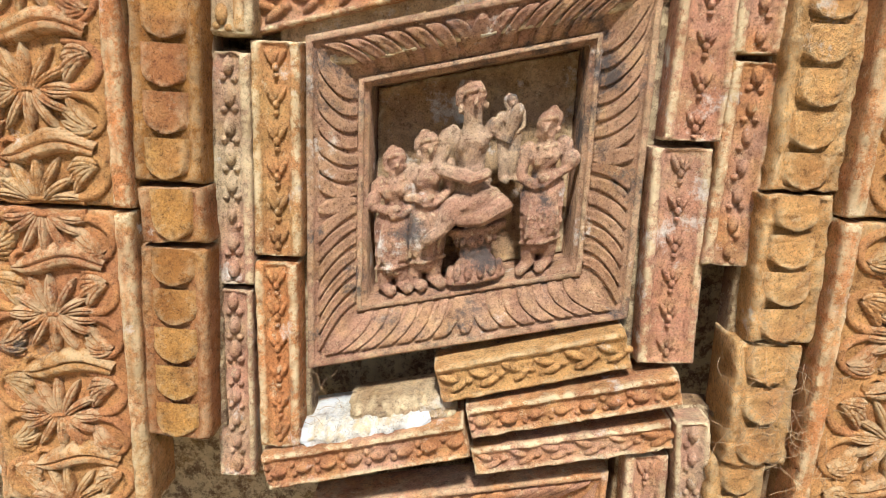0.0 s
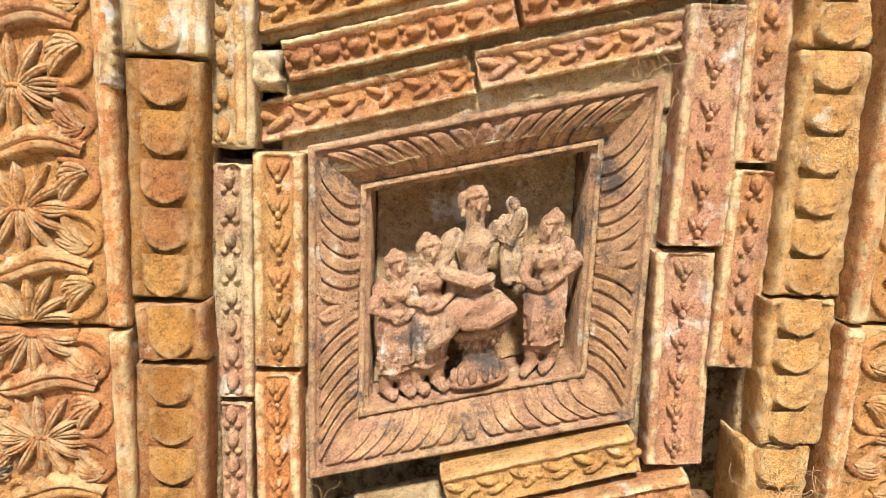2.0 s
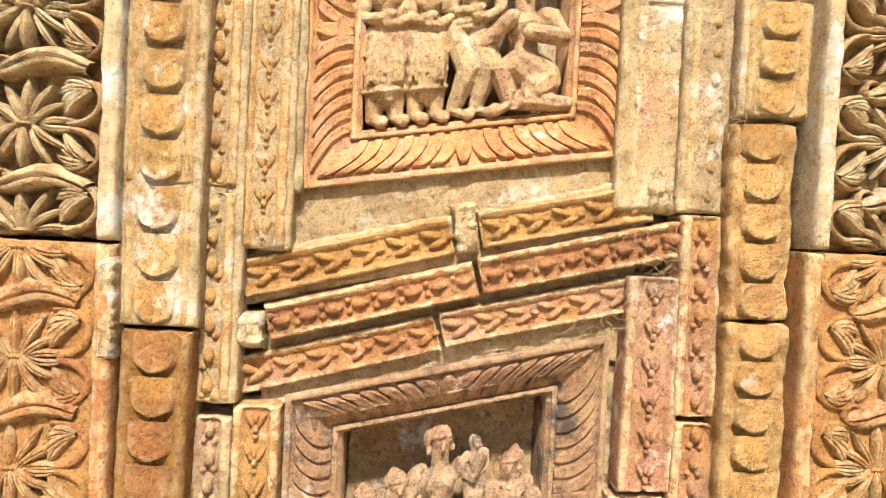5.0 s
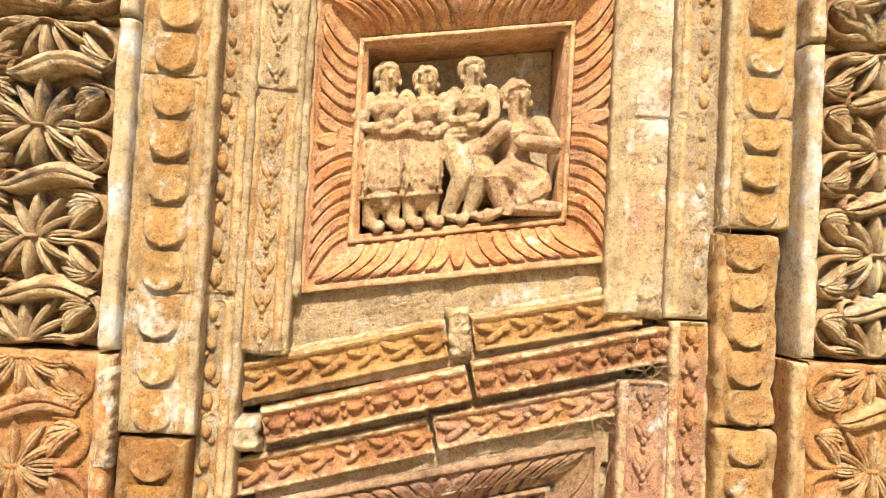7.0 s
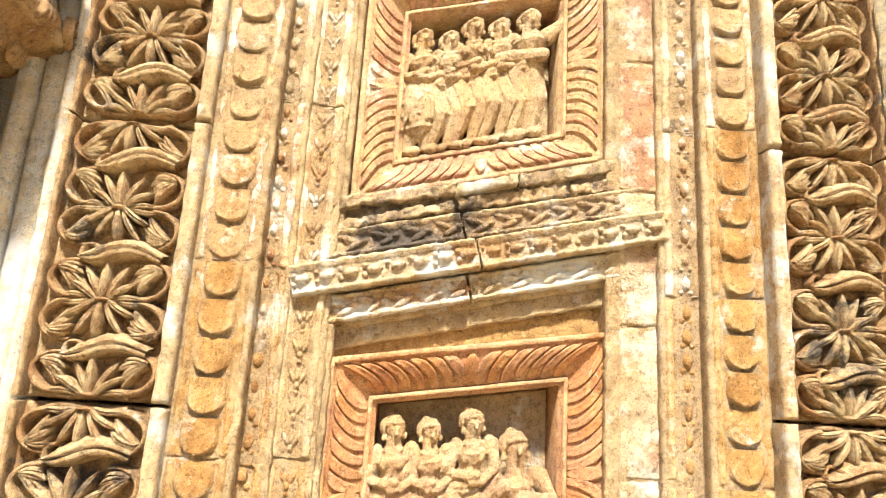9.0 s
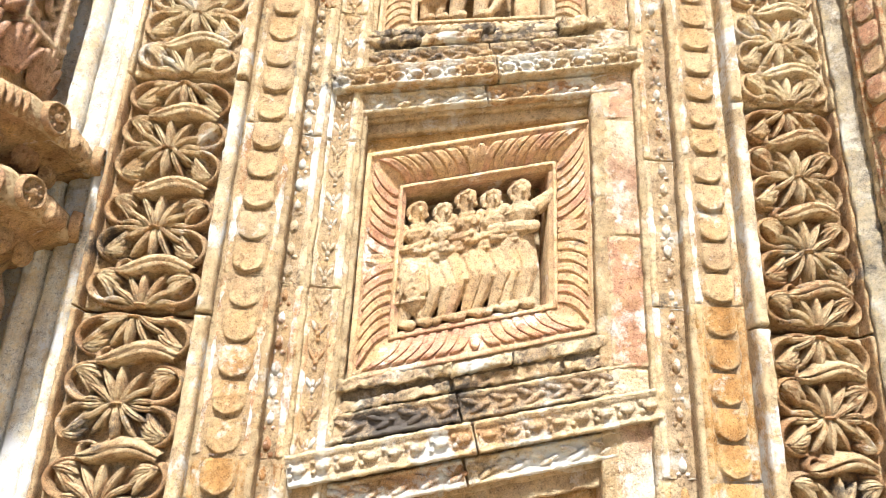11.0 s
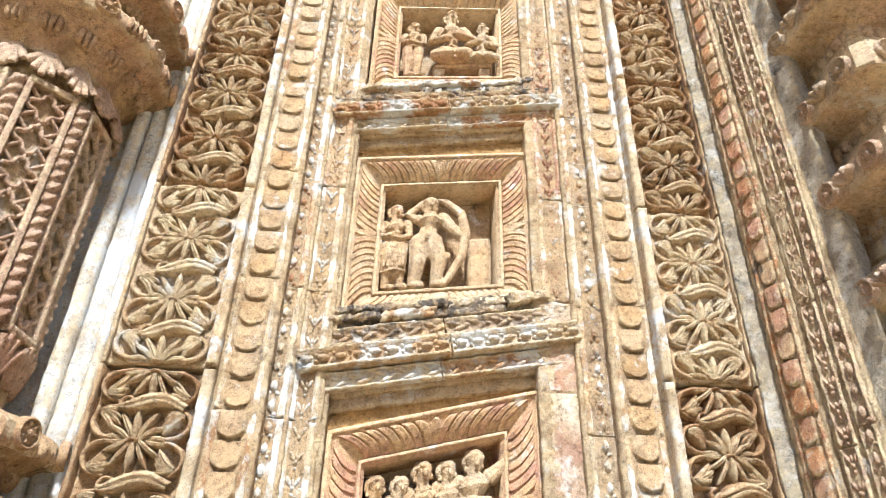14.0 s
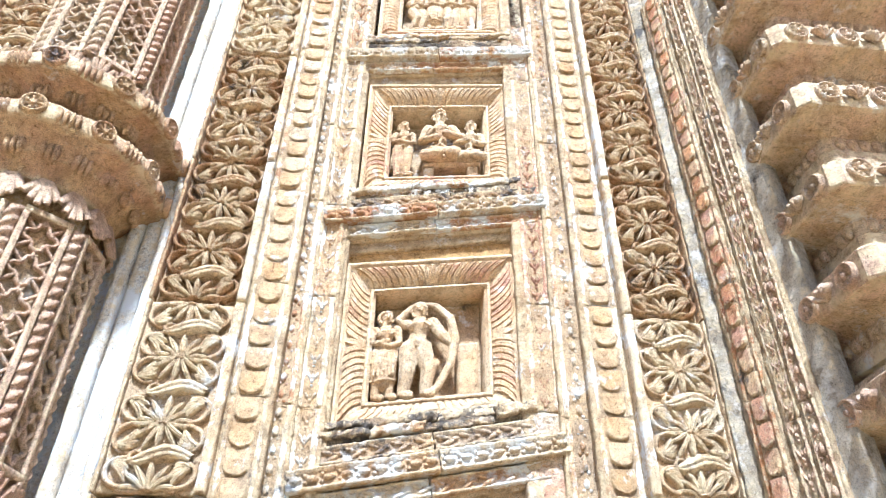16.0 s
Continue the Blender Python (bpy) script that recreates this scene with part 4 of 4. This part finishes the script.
def palmette(u, v, size, base, tall, seed, ups=(1, -1)):
    """Pointed lobes that fan out above and below a stem."""
    r = random.Random(seed)
    f = Form()
    for sv in ups:
        for i in range(7):
            k = -1 + i / 3
            a = sv * (math.pi / 2 - k * 1.12) + r.uniform(-0.06, 0.06)
            ln = size * (1.0 + 0.12 * math.cos(2.6 * k) - 0.06 * (i % 2)) * r.uniform(0.93, 1.05)
            blade(f, curl(u + k * 0.22 * size, v - sv * 0.02 * size, a, ln, -0.75 * k * sv), size * 0.125, base, tall * (0.82 + 0.18 * (i % 2)) * r.uniform(0.9, 1.06), 0.003)
    f.dome(u, v, size * 0.30, size * 0.10, tall * 1.1, base=base, n=10, rings=3)
    return f


def tendril(u, v, sx, sv, wide, high, base, tall, seed):
    """A stem that swings out to the edge and back, closing on a tuft of leaves."""
    r = random.Random(seed)
    f = Form()
    pts, rad = [], []
    n = 15
    for i in range(n):
        t = i / (n - 1)
        a = -math.pi / 2 + 1.06 * math.pi * t
        q = 1.0 - 0.18 * max(0.0, t - 0.6)
        pts.append((u + sx * wide * (0.08 + 0.84 * q * math.cos(a)), v + sv * high * (0.5 + 0.5 * q * math.sin(a))))
        rad.append(0.0042 * (1.15 - 0.35 * t))
    f.tube(pts, rad, base=base, tall=tall / 0.0042 * 0.86, k=6)
    ex, ez = pts[10]
    for i in range(4):
        a = math.atan2(sv * (-0.55 + 0.36 * i), -sx * 1.0) + r.uniform(-0.06, 0.06)
        blade(f, curl(ex, ez - sv * high * 0.12, a, wide * (1.15 - 0.13 * i) * r.uniform(0.9, 1.08), 0.75 * sx * sv, 6), 0.0056, base, tall * r.uniform(0.8, 0.98), 0.002)
    return f


def bird_leaf(u, v, w, base, tall, seed):
    """A long creased leaf shaped like a swimming bird, its neck hooked back at one end."""
    r = random.Random(seed)
    f = Form()
    tilt = r.uniform(-0.004, 0.004)
    line = [(u + w * (0.48 - 0.84 * t), v + 0.007 * math.sin(5.2 * t - 0.3) + tilt * (t - 0.5)) for t in np.linspace(0, 1, 9)]
    blade(f, line, 0.0128, base, tall * 1.06, 0.004)
    neck = curl(line[-1][0] + 0.006, line[-1][1] - 0.002, 2.75, 0.034, -3.9, 10)
    f.tube(neck, [0.0044 - 0.0002 * k for k in range(10)], base=base, tall=tall / 0.0044 * 0.9, k=6)
    f.dome(neck[-1][0], neck[-1][1], 0.0052, 0.0046, tall, base=base, n=8, rings=3)
    return f


def foliage_tile(x, y, z, w, h, rim_side, mat, mat_rim, label, deep=0.016, seed=0):
    """A deeply cut tile: sunk ground, one raised edge, palmettes on stems, tendrils and bird-like leaves."""
    r = random.Random(seed)
    rim = 0.016
    t = thing("foliage_tile", Form().slab(w, h - 0.003, 0.05, r=0.003, wear=0.0014, seed=seed * 1.3, step=0.012, top=-deep), mat, label, "tile", at=(x, y, z), group="foliage tiles")
    part("raised_edge", Form().slab(rim, h - 0.003, deep + 0.03, r=0.004, wear=0.0017, seed=seed * 2.3, step=0.008, u=rim_side * (w / 2 - rim / 2)), mat_rim, t, "lime-washed raised edge")
    part("outer_edge", Form().slab(0.006, h - 0.003, deep + 0.03, r=0.002, wear=0.002, seed=seed * 2.9, step=0.008, u=-rim_side * (w / 2 - 0.003), top=-0.006), mat, t)
    cx = -rim_side * (rim / 2 - 0.003)
    half = (w - rim - 0.006) / 2
    pitch = h / 3.0
    b, tall = -deep - 0.001, deep * 0.84
    for i in range(4):
        zc = h / 2 - pitch * i
        ups = ((-1,), (1, -1), (1, -1), (1,))[i]
        zs = zc + (-0.007, 0.0, 0.0, 0.007)[i] + (r.uniform(-0.002, 0.002) if 0 < i < 3 else 0.0)
        part("palmette", palmette(cx + r.uniform(-0.003, 0.003), zs, pitch * 0.385, b, tall, seed * 7 + i, ups), mat, t)
        stem = [(cx - half * 0.60 + half * 1.20 * k / 8, zs + 0.003 * math.sin(k * 0.9 + i)) for k in range(9)]
        part("stem", Form().tube(stem, [0.0040] * 9, base=b, tall=tall / 0.004 * 0.7, k=5), mat, t)
        for sv in ups:
            for sx in (-1, 1):
                part("tendril", tendril(cx + sx * half * 0.50, zs + 0.002 * sv, sx, sv, half * 0.47, pitch * r.uniform(0.39, 0.43), b, tall * 0.92, seed * 5 + i * 4 + sx + 2 * sv), mat, t)
        if i < 3:
            part("bird_leaf", bird_leaf(cx + half * 0.04, zc - pitch / 2 + r.uniform(-0.002, 0.002), half * 1.55, b, tall, seed + i), mat, t)
    return t


DARK_L, DARK_R = (2, 3, 4, 6, 7, 9), (2, 3, 4, 6, 7, 8)
for i in range(10):
    z = 0.73 + 0.3015 * i
    low = z < 1.1
    for x, dz, side, w, dark in ((-0.366, 0.0, 1, 0.152, DARK_L), (0.4055, 0.022, -1, 0.145, DARK_R)):
        if i < 2 and side < 0:
            x, w = x - 0.003, w + 0.006
        foliage_tile(x, 0.566, z + dz, w, 0.3015, side, M_TILE if low else M_UTILE if i in dark else M_TANTILE, M_ORANGE if low else M_RIM,
                     "orange foliage tile with shallow palmettes and bird-like leaves" if low else "brown deeply carved foliage tile, sooty, with limewashed edge" if i in dark
                     else "tan foliage tile with lime wash over its carving", 0.0085 if low else 0.027 if i in dark else 0.016, 11 + i + (20 if side < 0 else 0))

# ---- plaster jamb on the left ----
for k, (x, w, y, mat) in enumerate(((-0.4515, 0.016, 0.578, M_PLASTER), (-0.475, 0.03, 0.590, M_WHITE), (-0.502, 0.022, 0.580, M_PLASTER), (-0.545, 0.06, 0.600, M_WHITE), (-0.67, 0.19, 0.606, M_PLASTER))):
    thing("plaster_fillet", Form().slab(w, 3.0, 0.05, r=0.006, wear=0.002, seed=3.0 * k + 1, step=0.015), mat, "peeling lime-plastered jamb beside the pillar", "plaster", at=(x, y, 2.1), kind="structure")

# ---- right-hand borders, on the splayed return ----
for name, kind, x, y, w, z0, mat, label in (("petal_border", "petal", 0.502, 0.522, 0.048, 1.25, M_REDDISH, "red petal bricks in grey lichened mortar"),
                                            ("vine_border", "vine", 0.520, 0.478, 0.026, 1.2, M_PILLAR, "red vine bricks on the splayed return"),
                                            ("bead_border", "bead", 0.531, 0.450, 0.024, 1.22, M_PILLAR, "red bead bricks on the splayed return")):
    run = run_of_bricks(name, kind, x, w, y, [z0 + 0.2 * i for i in range(11)], label, 0.0, mat, mat)
    run.rotation_euler = (0, 0, radians(-68))
for x, y, w, turn_ in ((0.487, 0.560, 0.032, -25), (0.524, 0.512, 0.11, -68), (0.548, 0.432, 0.05, -68)):
    m_ = thing("mortar_fill", Form().slab(w, 2.4, 0.03, wear=0.004, seed=70 + w, step=0.012), M_LICHEN, "grey lichened mortar between brick borders", "mortar", at=(x, y, 2.3), kind="structure")
    m_.rotation_euler = (0, 0, radians(turn_))


# ---- pillars ----
def lathe(profile_, sides, turn=0.0, wobble=0.002, seed=0.0, per=4, hard=0.75):
    """Rings round a vertical axis, with flat sides and blunt corners."""
    f = Form()
    rows = []
    n = sides * per
    for rad, z in profile_:
        row = []
        for j in range(n):
            a = 2 * math.pi * (j + 0.5) / n
            k = (a % (2 * math.pi / sides)) - math.pi / sides
            rr = rad * (1 - hard + hard * math.cos(math.pi / sides) / math.cos(k))
            q = Vector((math.cos(a) * 9 + seed, math.sin(a) * 9, z * 40))
            rr += wobble * noise.noise(q)
            row.append((rr * math.cos(a + turn), rr * math.sin(a + turn), z + wobble * noise.noise(q + Vector((0, 0, 40)))))
        rows.append(row)
    return f.grid(rows, wrap=True)


def place(form, a, rad, z, u=0.0):
    """Turns a flat form to face outwards from the axis at the angle a."""
    c, s = math.cos(a), math.sin(a)
    form.v = [(c * (rad - y) - s * (x + u), s * (rad - y) + c * (x + u), z + w) for x, y, w in form.v]
    return form


def rosette(size, petals=8):
    """A carved wheel: a boss, petals and a rim, in one skin."""
    n = petals * 6
    rows = []
    for q in (1.12, 1.08, 0.98, 0.88, 0.80, 0.70, 0.55, 0.40, 0.28, 0.22, 0.14, 0.02):
        row = []
        for j in range(n):
            a = -2 * math.pi * j / n
            lobe = 0.5 + 0.5 * math.cos(petals * a)
            d = -0.004 if q > 1.1 else 0.004 if q > 1.0 else 0.0075 if q > 0.85 else 0.0005 if q > 0.75 else 0.0072 * lobe ** 0.6 * (1.0 if q > 0.5 else 0.75) if q > 0.25 else 0.0085
            row.append((size * q * math.cos(a), -d * size / 0.018, size * q * math.sin(a)))
        rows.append(row)
    return Form().grid(rows, wrap=True)


def lattice(w, h):
    """A pierced screen of small four-lobed rings with crossing bars."""
    f = Form()
    cols = 1
    p = w / cols
    rows_ = int(h / p)
    for i in range(rows_):
        for j in range(cols):
            u, v = -w / 2 + (j + 0.5) * p, -h / 2 + (i + 0.5) * h / rows_
            ring = []
            for t in np.linspace(0, 2 * math.pi, 21):
                rr = p * (0.36 + 0.11 * math.cos(4 * t))
                ring.append((u + rr * math.cos(t), v + rr * math.sin(t)))
            f.tube(ring, [p * 0.062] * 21, k=5, tall=1.8)
            for dx, dz in ((0.5, 0.5), (-0.5, 0.5), (0.5, -0.5), (-0.5, -0.5)):
                f.tube([(u + dx * 0.42 * p, v + dz * 0.42 * p), (u + dx * p, v + dz * p)], [p * 0.055] * 2, k=5, tall=1.8)
            f.tube([(u, v + 0.36 * p), (u, v + 0.64 * p)], [p * 0.055] * 2, k=5, tall=1.8)
    return f


def rope(h, r, seed=0):
    f = Form()
    n = int(h / (r * 1.5))
    f.tube([(0, -h / 2), (0, h / 2)], [r * 0.8] * 2, k=8)
    for i in range(n):
        f.dome(0, -h / 2 + (i + 0.5) * h / n, r * 0.62, r * 1.35, r * 1.15, rot=-0.75, n=8, rings=3)
    return f


def acanthus(w, h):
    """An upright leaf of five lobes, its tip rolled out."""
    f = Form()
    for i, (a, k) in enumerate(((-0.5, 0.7), (-0.25, 0.9), (0.0, 1.0), (0.25, 0.9), (0.5, 0.7))):
        pts = [(w * a * 0.55 * (0.3 + 1.3 * t), h * k * t) for t in np.linspace(0, 1, 7)]
        f.tube(pts, [w * 0.12 * (0.5 + 0.7 * math.sin(math.pi * min(1, 0.15 + 0.75 * t))) for t in np.linspace(0, 1, 7)], k=5, tall=1.2,
               lift=[0.012 * t ** 2 for t in np.linspace(0, 1, 7)])
    return f


TURN_L = -math.pi / 2 + radians(-4)


def ring_band(pillar, z, r, neck, drop, seed, mat):
    """A projecting ring: a cove below, a lip with rosettes above."""
    prof = [(neck, z - drop), (neck + 0.012, z - drop + 0.004), (neck + 0.014, z - drop + 0.014), (neck + 0.3 * (r - neck), z - 0.62 * drop), (neck + 0.42 * (r - neck), z - 0.58 * drop),
            (neck + 0.5 * (r - neck), z - 0.45 * drop), (r - 0.012, z - 0.24 * drop), (r - 0.003, z - 0.016), (r, z - 0.008),
            (r, z + 0.010), (r - 0.005, z + 0.016), (r - 0.018, z + 0.020), (r - 0.03, z + 0.028), (neck, z + 0.034)]
    band = part("ring", lathe(prof, 8, TURN_L + math.pi / 8, 0.004, seed, 6, 0.55), mat, pillar)
    for i in range(15):
        a = TURN_L + radians(-112 + 224 * i / 14)
        k = ((a - TURN_L + math.pi / 8) % (math.pi / 4)) - math.pi / 8
        rad = r * (0.45 + 0.55 * math.cos(math.pi / 8) / math.cos(k))
        if i % 2 == 0:
            part("rosette", place(rosette(0.017, 7), a, rad, z + 0.003), mat, band)
        else:
            f = Form()
            for m_ in range(4):
                f.dome((m_ - 1.5) * 0.0085, -0.003, 0.0038, 0.015, 0.008, n=7, rings=3)
            part("flute", place(f, a, rad - 0.001, z), mat, band)
    for i in range(12):
        a = TURN_L + radians(-105 + 210 * i / 11)
        f = Form()
        for m_ in range(3):
            f.dome((m_ - 1) * 0.009, 0, 0.0055, 0.016, 0.009, n=7, rings=3)
        part("cove_leaf", place(f, a, neck + 0.46 * (r - neck), z - 0.52 * drop), mat, band)
    return band


def left_pillar(x, y):
    r = 0.108
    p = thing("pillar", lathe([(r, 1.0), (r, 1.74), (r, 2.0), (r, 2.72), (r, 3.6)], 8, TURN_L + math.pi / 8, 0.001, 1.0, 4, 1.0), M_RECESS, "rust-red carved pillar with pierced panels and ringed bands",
              "pillar", at=(x, y, 0))
    inr = r * math.cos(math.pi / 8)
    for z0, z1 in ((1.30, 1.76), (2.09, 2.43), (2.76, 3.4)):
        for face in range(-1, 4):
            a = TURN_L + face * math.pi / 4
            mid = (z0 + z1) / 2
            part("lattice_panel", place(lattice(0.052, z1 - z0 - 0.012), a, inr + 0.006, mid), M_PILLAR, p, "pierced terracotta screen")
            for sx in (-1, 1):
                part("flat_rib", place(Form().slab(0.009, z1 - z0, 0.02, r=0.0015, wear=0.0007, seed=face + z0, u=sx * 0.0295, top=0.016), a, inr, mid), M_PILLAR, p)
            for sz in (-1, 1):
                part("flat_rib", place(Form().slab(0.066, 0.011, 0.02, r=0.0015, wear=0.0007, seed=face + z1, v=sz * (z1 - z0) / 2, top=0.017), a, inr, mid), M_PILLAR, p)
            part("rope_moulding", place(rope(z1 - z0, 0.0125), a - math.pi / 8, r + 0.002, mid), M_PILLAR, p, "twisted rope moulding")
        for face in range(-3, 8):
            a = TURN_L + (face - 0.5) * math.pi / 8
            part("base_leaf", place(acanthus(0.05, 0.055), a, r - 0.002, z0 - 0.06), M_PILLAR, p, "upright acanthus leaf")
            f = acanthus(0.052, 0.05)
            f.v = [(u, v, -w) for u, v, w in f.v]
            f.f = [tuple(reversed(q)) for q in f.f]
            part("hanging_leaf", place(f, a, r + 0.004, z1 + 0.056), M_PILLAR, p, "hanging fluted leaf")
    for z, rr, drop in ((1.875, 0.180, 0.075), (1.960, 0.186, 0.060), (2.565, 0.180, 0.085), (2.660, 0.188, 0.060)):
        ring_band(p, z, rr, r - 0.004, drop, z * 7, M_RING)
    return p


def pier_ring(pier, z, h, seed, mat):
    """A stepped square ring of the corner pier, with wheels on its faces."""
    q = math.sqrt(2)
    prof = [(h - 0.062, z - 0.112), (h - 0.050, z - 0.108), (h - 0.050, z - 0.086), (h - 0.056, z - 0.082), (h - 0.056, z - 0.052), (h - 0.046, z - 0.047), (h - 0.02, z - 0.042), (h - 0.002, z - 0.038), (h, z - 0.034),
            (h, z + 0.008), (h - 0.008, z + 0.014), (h - 0.02, z + 0.017), (h - 0.024, z + 0.030), (h - 0.04, z + 0.034), (h - 0.056, z + 0.036), (h - 0.062, z + 0.040)]
    ring = part("ring", lathe([(a * q, b) for a, b in prof], 4, math.pi / 4, 0.0012, seed, 22, 1.0), mat, pier, smooth=False)
    for a in (math.pi, -math.pi / 2):
        for j in range(9):
            u = (j - 4) * 0.046
            if j % 2 == 0:
                part("wheel", place(rosette(0.0185, 8), a, h * 1.002, z - 0.014, u), mat, ring)
            else:
                f = Form()
                for k in range(4):
                    leaflet(f, 0, -0.012, math.pi / 2 + (k - 1.5) * 0.6, 0.026, 0.0042, 0.0, 0.2)
                part("leaf_tuft", place(f, a, h * 1.002 - 0.001, z - 0.014, u), mat, ring)
        for j in range(15):
            f = Form().dome(0, 0, 0.0085, 0.013, 0.007, n=8, rings=3)
            part("scale", place(f, a, (h - 0.056) * 1.002, z - 0.067, (j - 7) * 0.021), mat, ring)
    return ring


def corner_pier(x, y):
    h = 0.165
    p = thing("pier", lathe([(h * 1.414, 1.6), (h * 1.414, 3.6)], 4, math.pi / 4, 0.003, 4.0, 6, 0.97), M_PIER, "ringed corner pier of stacked terracotta mouldings", "pier", at=(x, y, 0))
    for i in range(8):
        pier_ring(p, 2.199 + 0.158 * i, 0.225 + 0.006 * (i % 2), i * 3.1, M_PIER)
    return p


left_pillar(-0.630, 0.52)
corner_pier(0.785, 0.505)
for i in range(3):
    foliage_tile(-0.86, 0.566, 2.57 + 0.3015 * i, 0.150, 0.3015, 1, M_UTILE, M_RIM, "weathered foliage tile beyond the pillar", 0.02, 51 + i)

# ---- crumbled mortar and loose filling ----
def lump(x, y, z, w, h, thick, label, mat=M_MORTAR, lean=0.0):
    f = Form().slab(w, h, thick, r=min(w, h) * 0.25, wear=min(w, h) * 0.15, seed=nseed() * 1.1, step=min(w, h) / 10)
    return thing("mortar_lump", f.turn(lean), mat, label, "mortar", at=(x, y, z))


lump(-0.085, 0.606, 0.648, 0.14, 0.04, 0.08, "pale crumbled mortar ledge under the relief", M_WHITE, 12)
lump(-0.05, 0.618, 0.672, 0.11, 0.03, 0.06, "sandy crumbled mortar behind the ledge", M_MORTAR, 12)
lump(-0.184, 0.612, 1.102, 0.03, 0.035, 0.05, "pale mortar plug at the end of a slipped course", M_RIM)
lump(0.019, 0.618, 1.210, 0.022, 0.05, 0.03, "white lime mortar in a joint", M_RIM, 8)
lump(0.214, 0.6175, 1.250, 0.05, 0.035, 0.03, "crumbling lime mortar at the end of a course", M_MORTAR)
lump(-0.296, 0.565, 1.125, 0.014, 0.09, 0.03, "white lime patch on a tile edge", M_RIM)


# ---- dry rootlets and cobweb threads ----
def threads(x, y, z, reach, count, seed, label):
    """A tangle of hair-thin rootlets caught on the brick edges."""
    r = random.Random(seed)
    f = Form()
    for i in range(count):
        px, pz = r.uniform(-reach, reach) * 0.5, r.uniform(-reach, reach) * 0.5
        a = r.uniform(0, 2 * math.pi)
        pts = []
        for k in range(8):
            pts.append((px, pz))
            a += r.uniform(-0.8, 0.8)
            px, pz = px + reach * 0.09 * math.cos(a), pz + reach * 0.09 * math.sin(a)
        d = r.uniform(0.0, 0.008)
        f.tube(pts, [0.0002] * 8, base=d, tall=1.0, k=3, lift=[0.004 * math.sin(k + i) for k in range(8)])
    return thing("rootlets", f, M_ROOT, label, "roots", at=(x, y, z), kind="stuff")


threads(0.213, 0.606, 1.172, 0.06, 34, 1, "dry hair-thin rootlets hanging from a loose brick")
threads(0.30, 0.575, 0.72, 0.09, 30, 2, "cobweb threads across a hole in the brickwork")
threads(0.348, 0.578, 0.68, 0.07, 26, 3, "cobweb threads along a tile edge")
threads(0.275, 0.578, 1.33, 0.04, 22, 4, "dry rootlets on a leaning petal brick")
threads(-0.15, 0.618, 0.665, 0.06, 18, 5, "cobweb threads under the lowest relief")
threads(0.165, 0.618, 1.128, 0.06, 22, 6, "dry hair-thin rootlets over the relief frame")
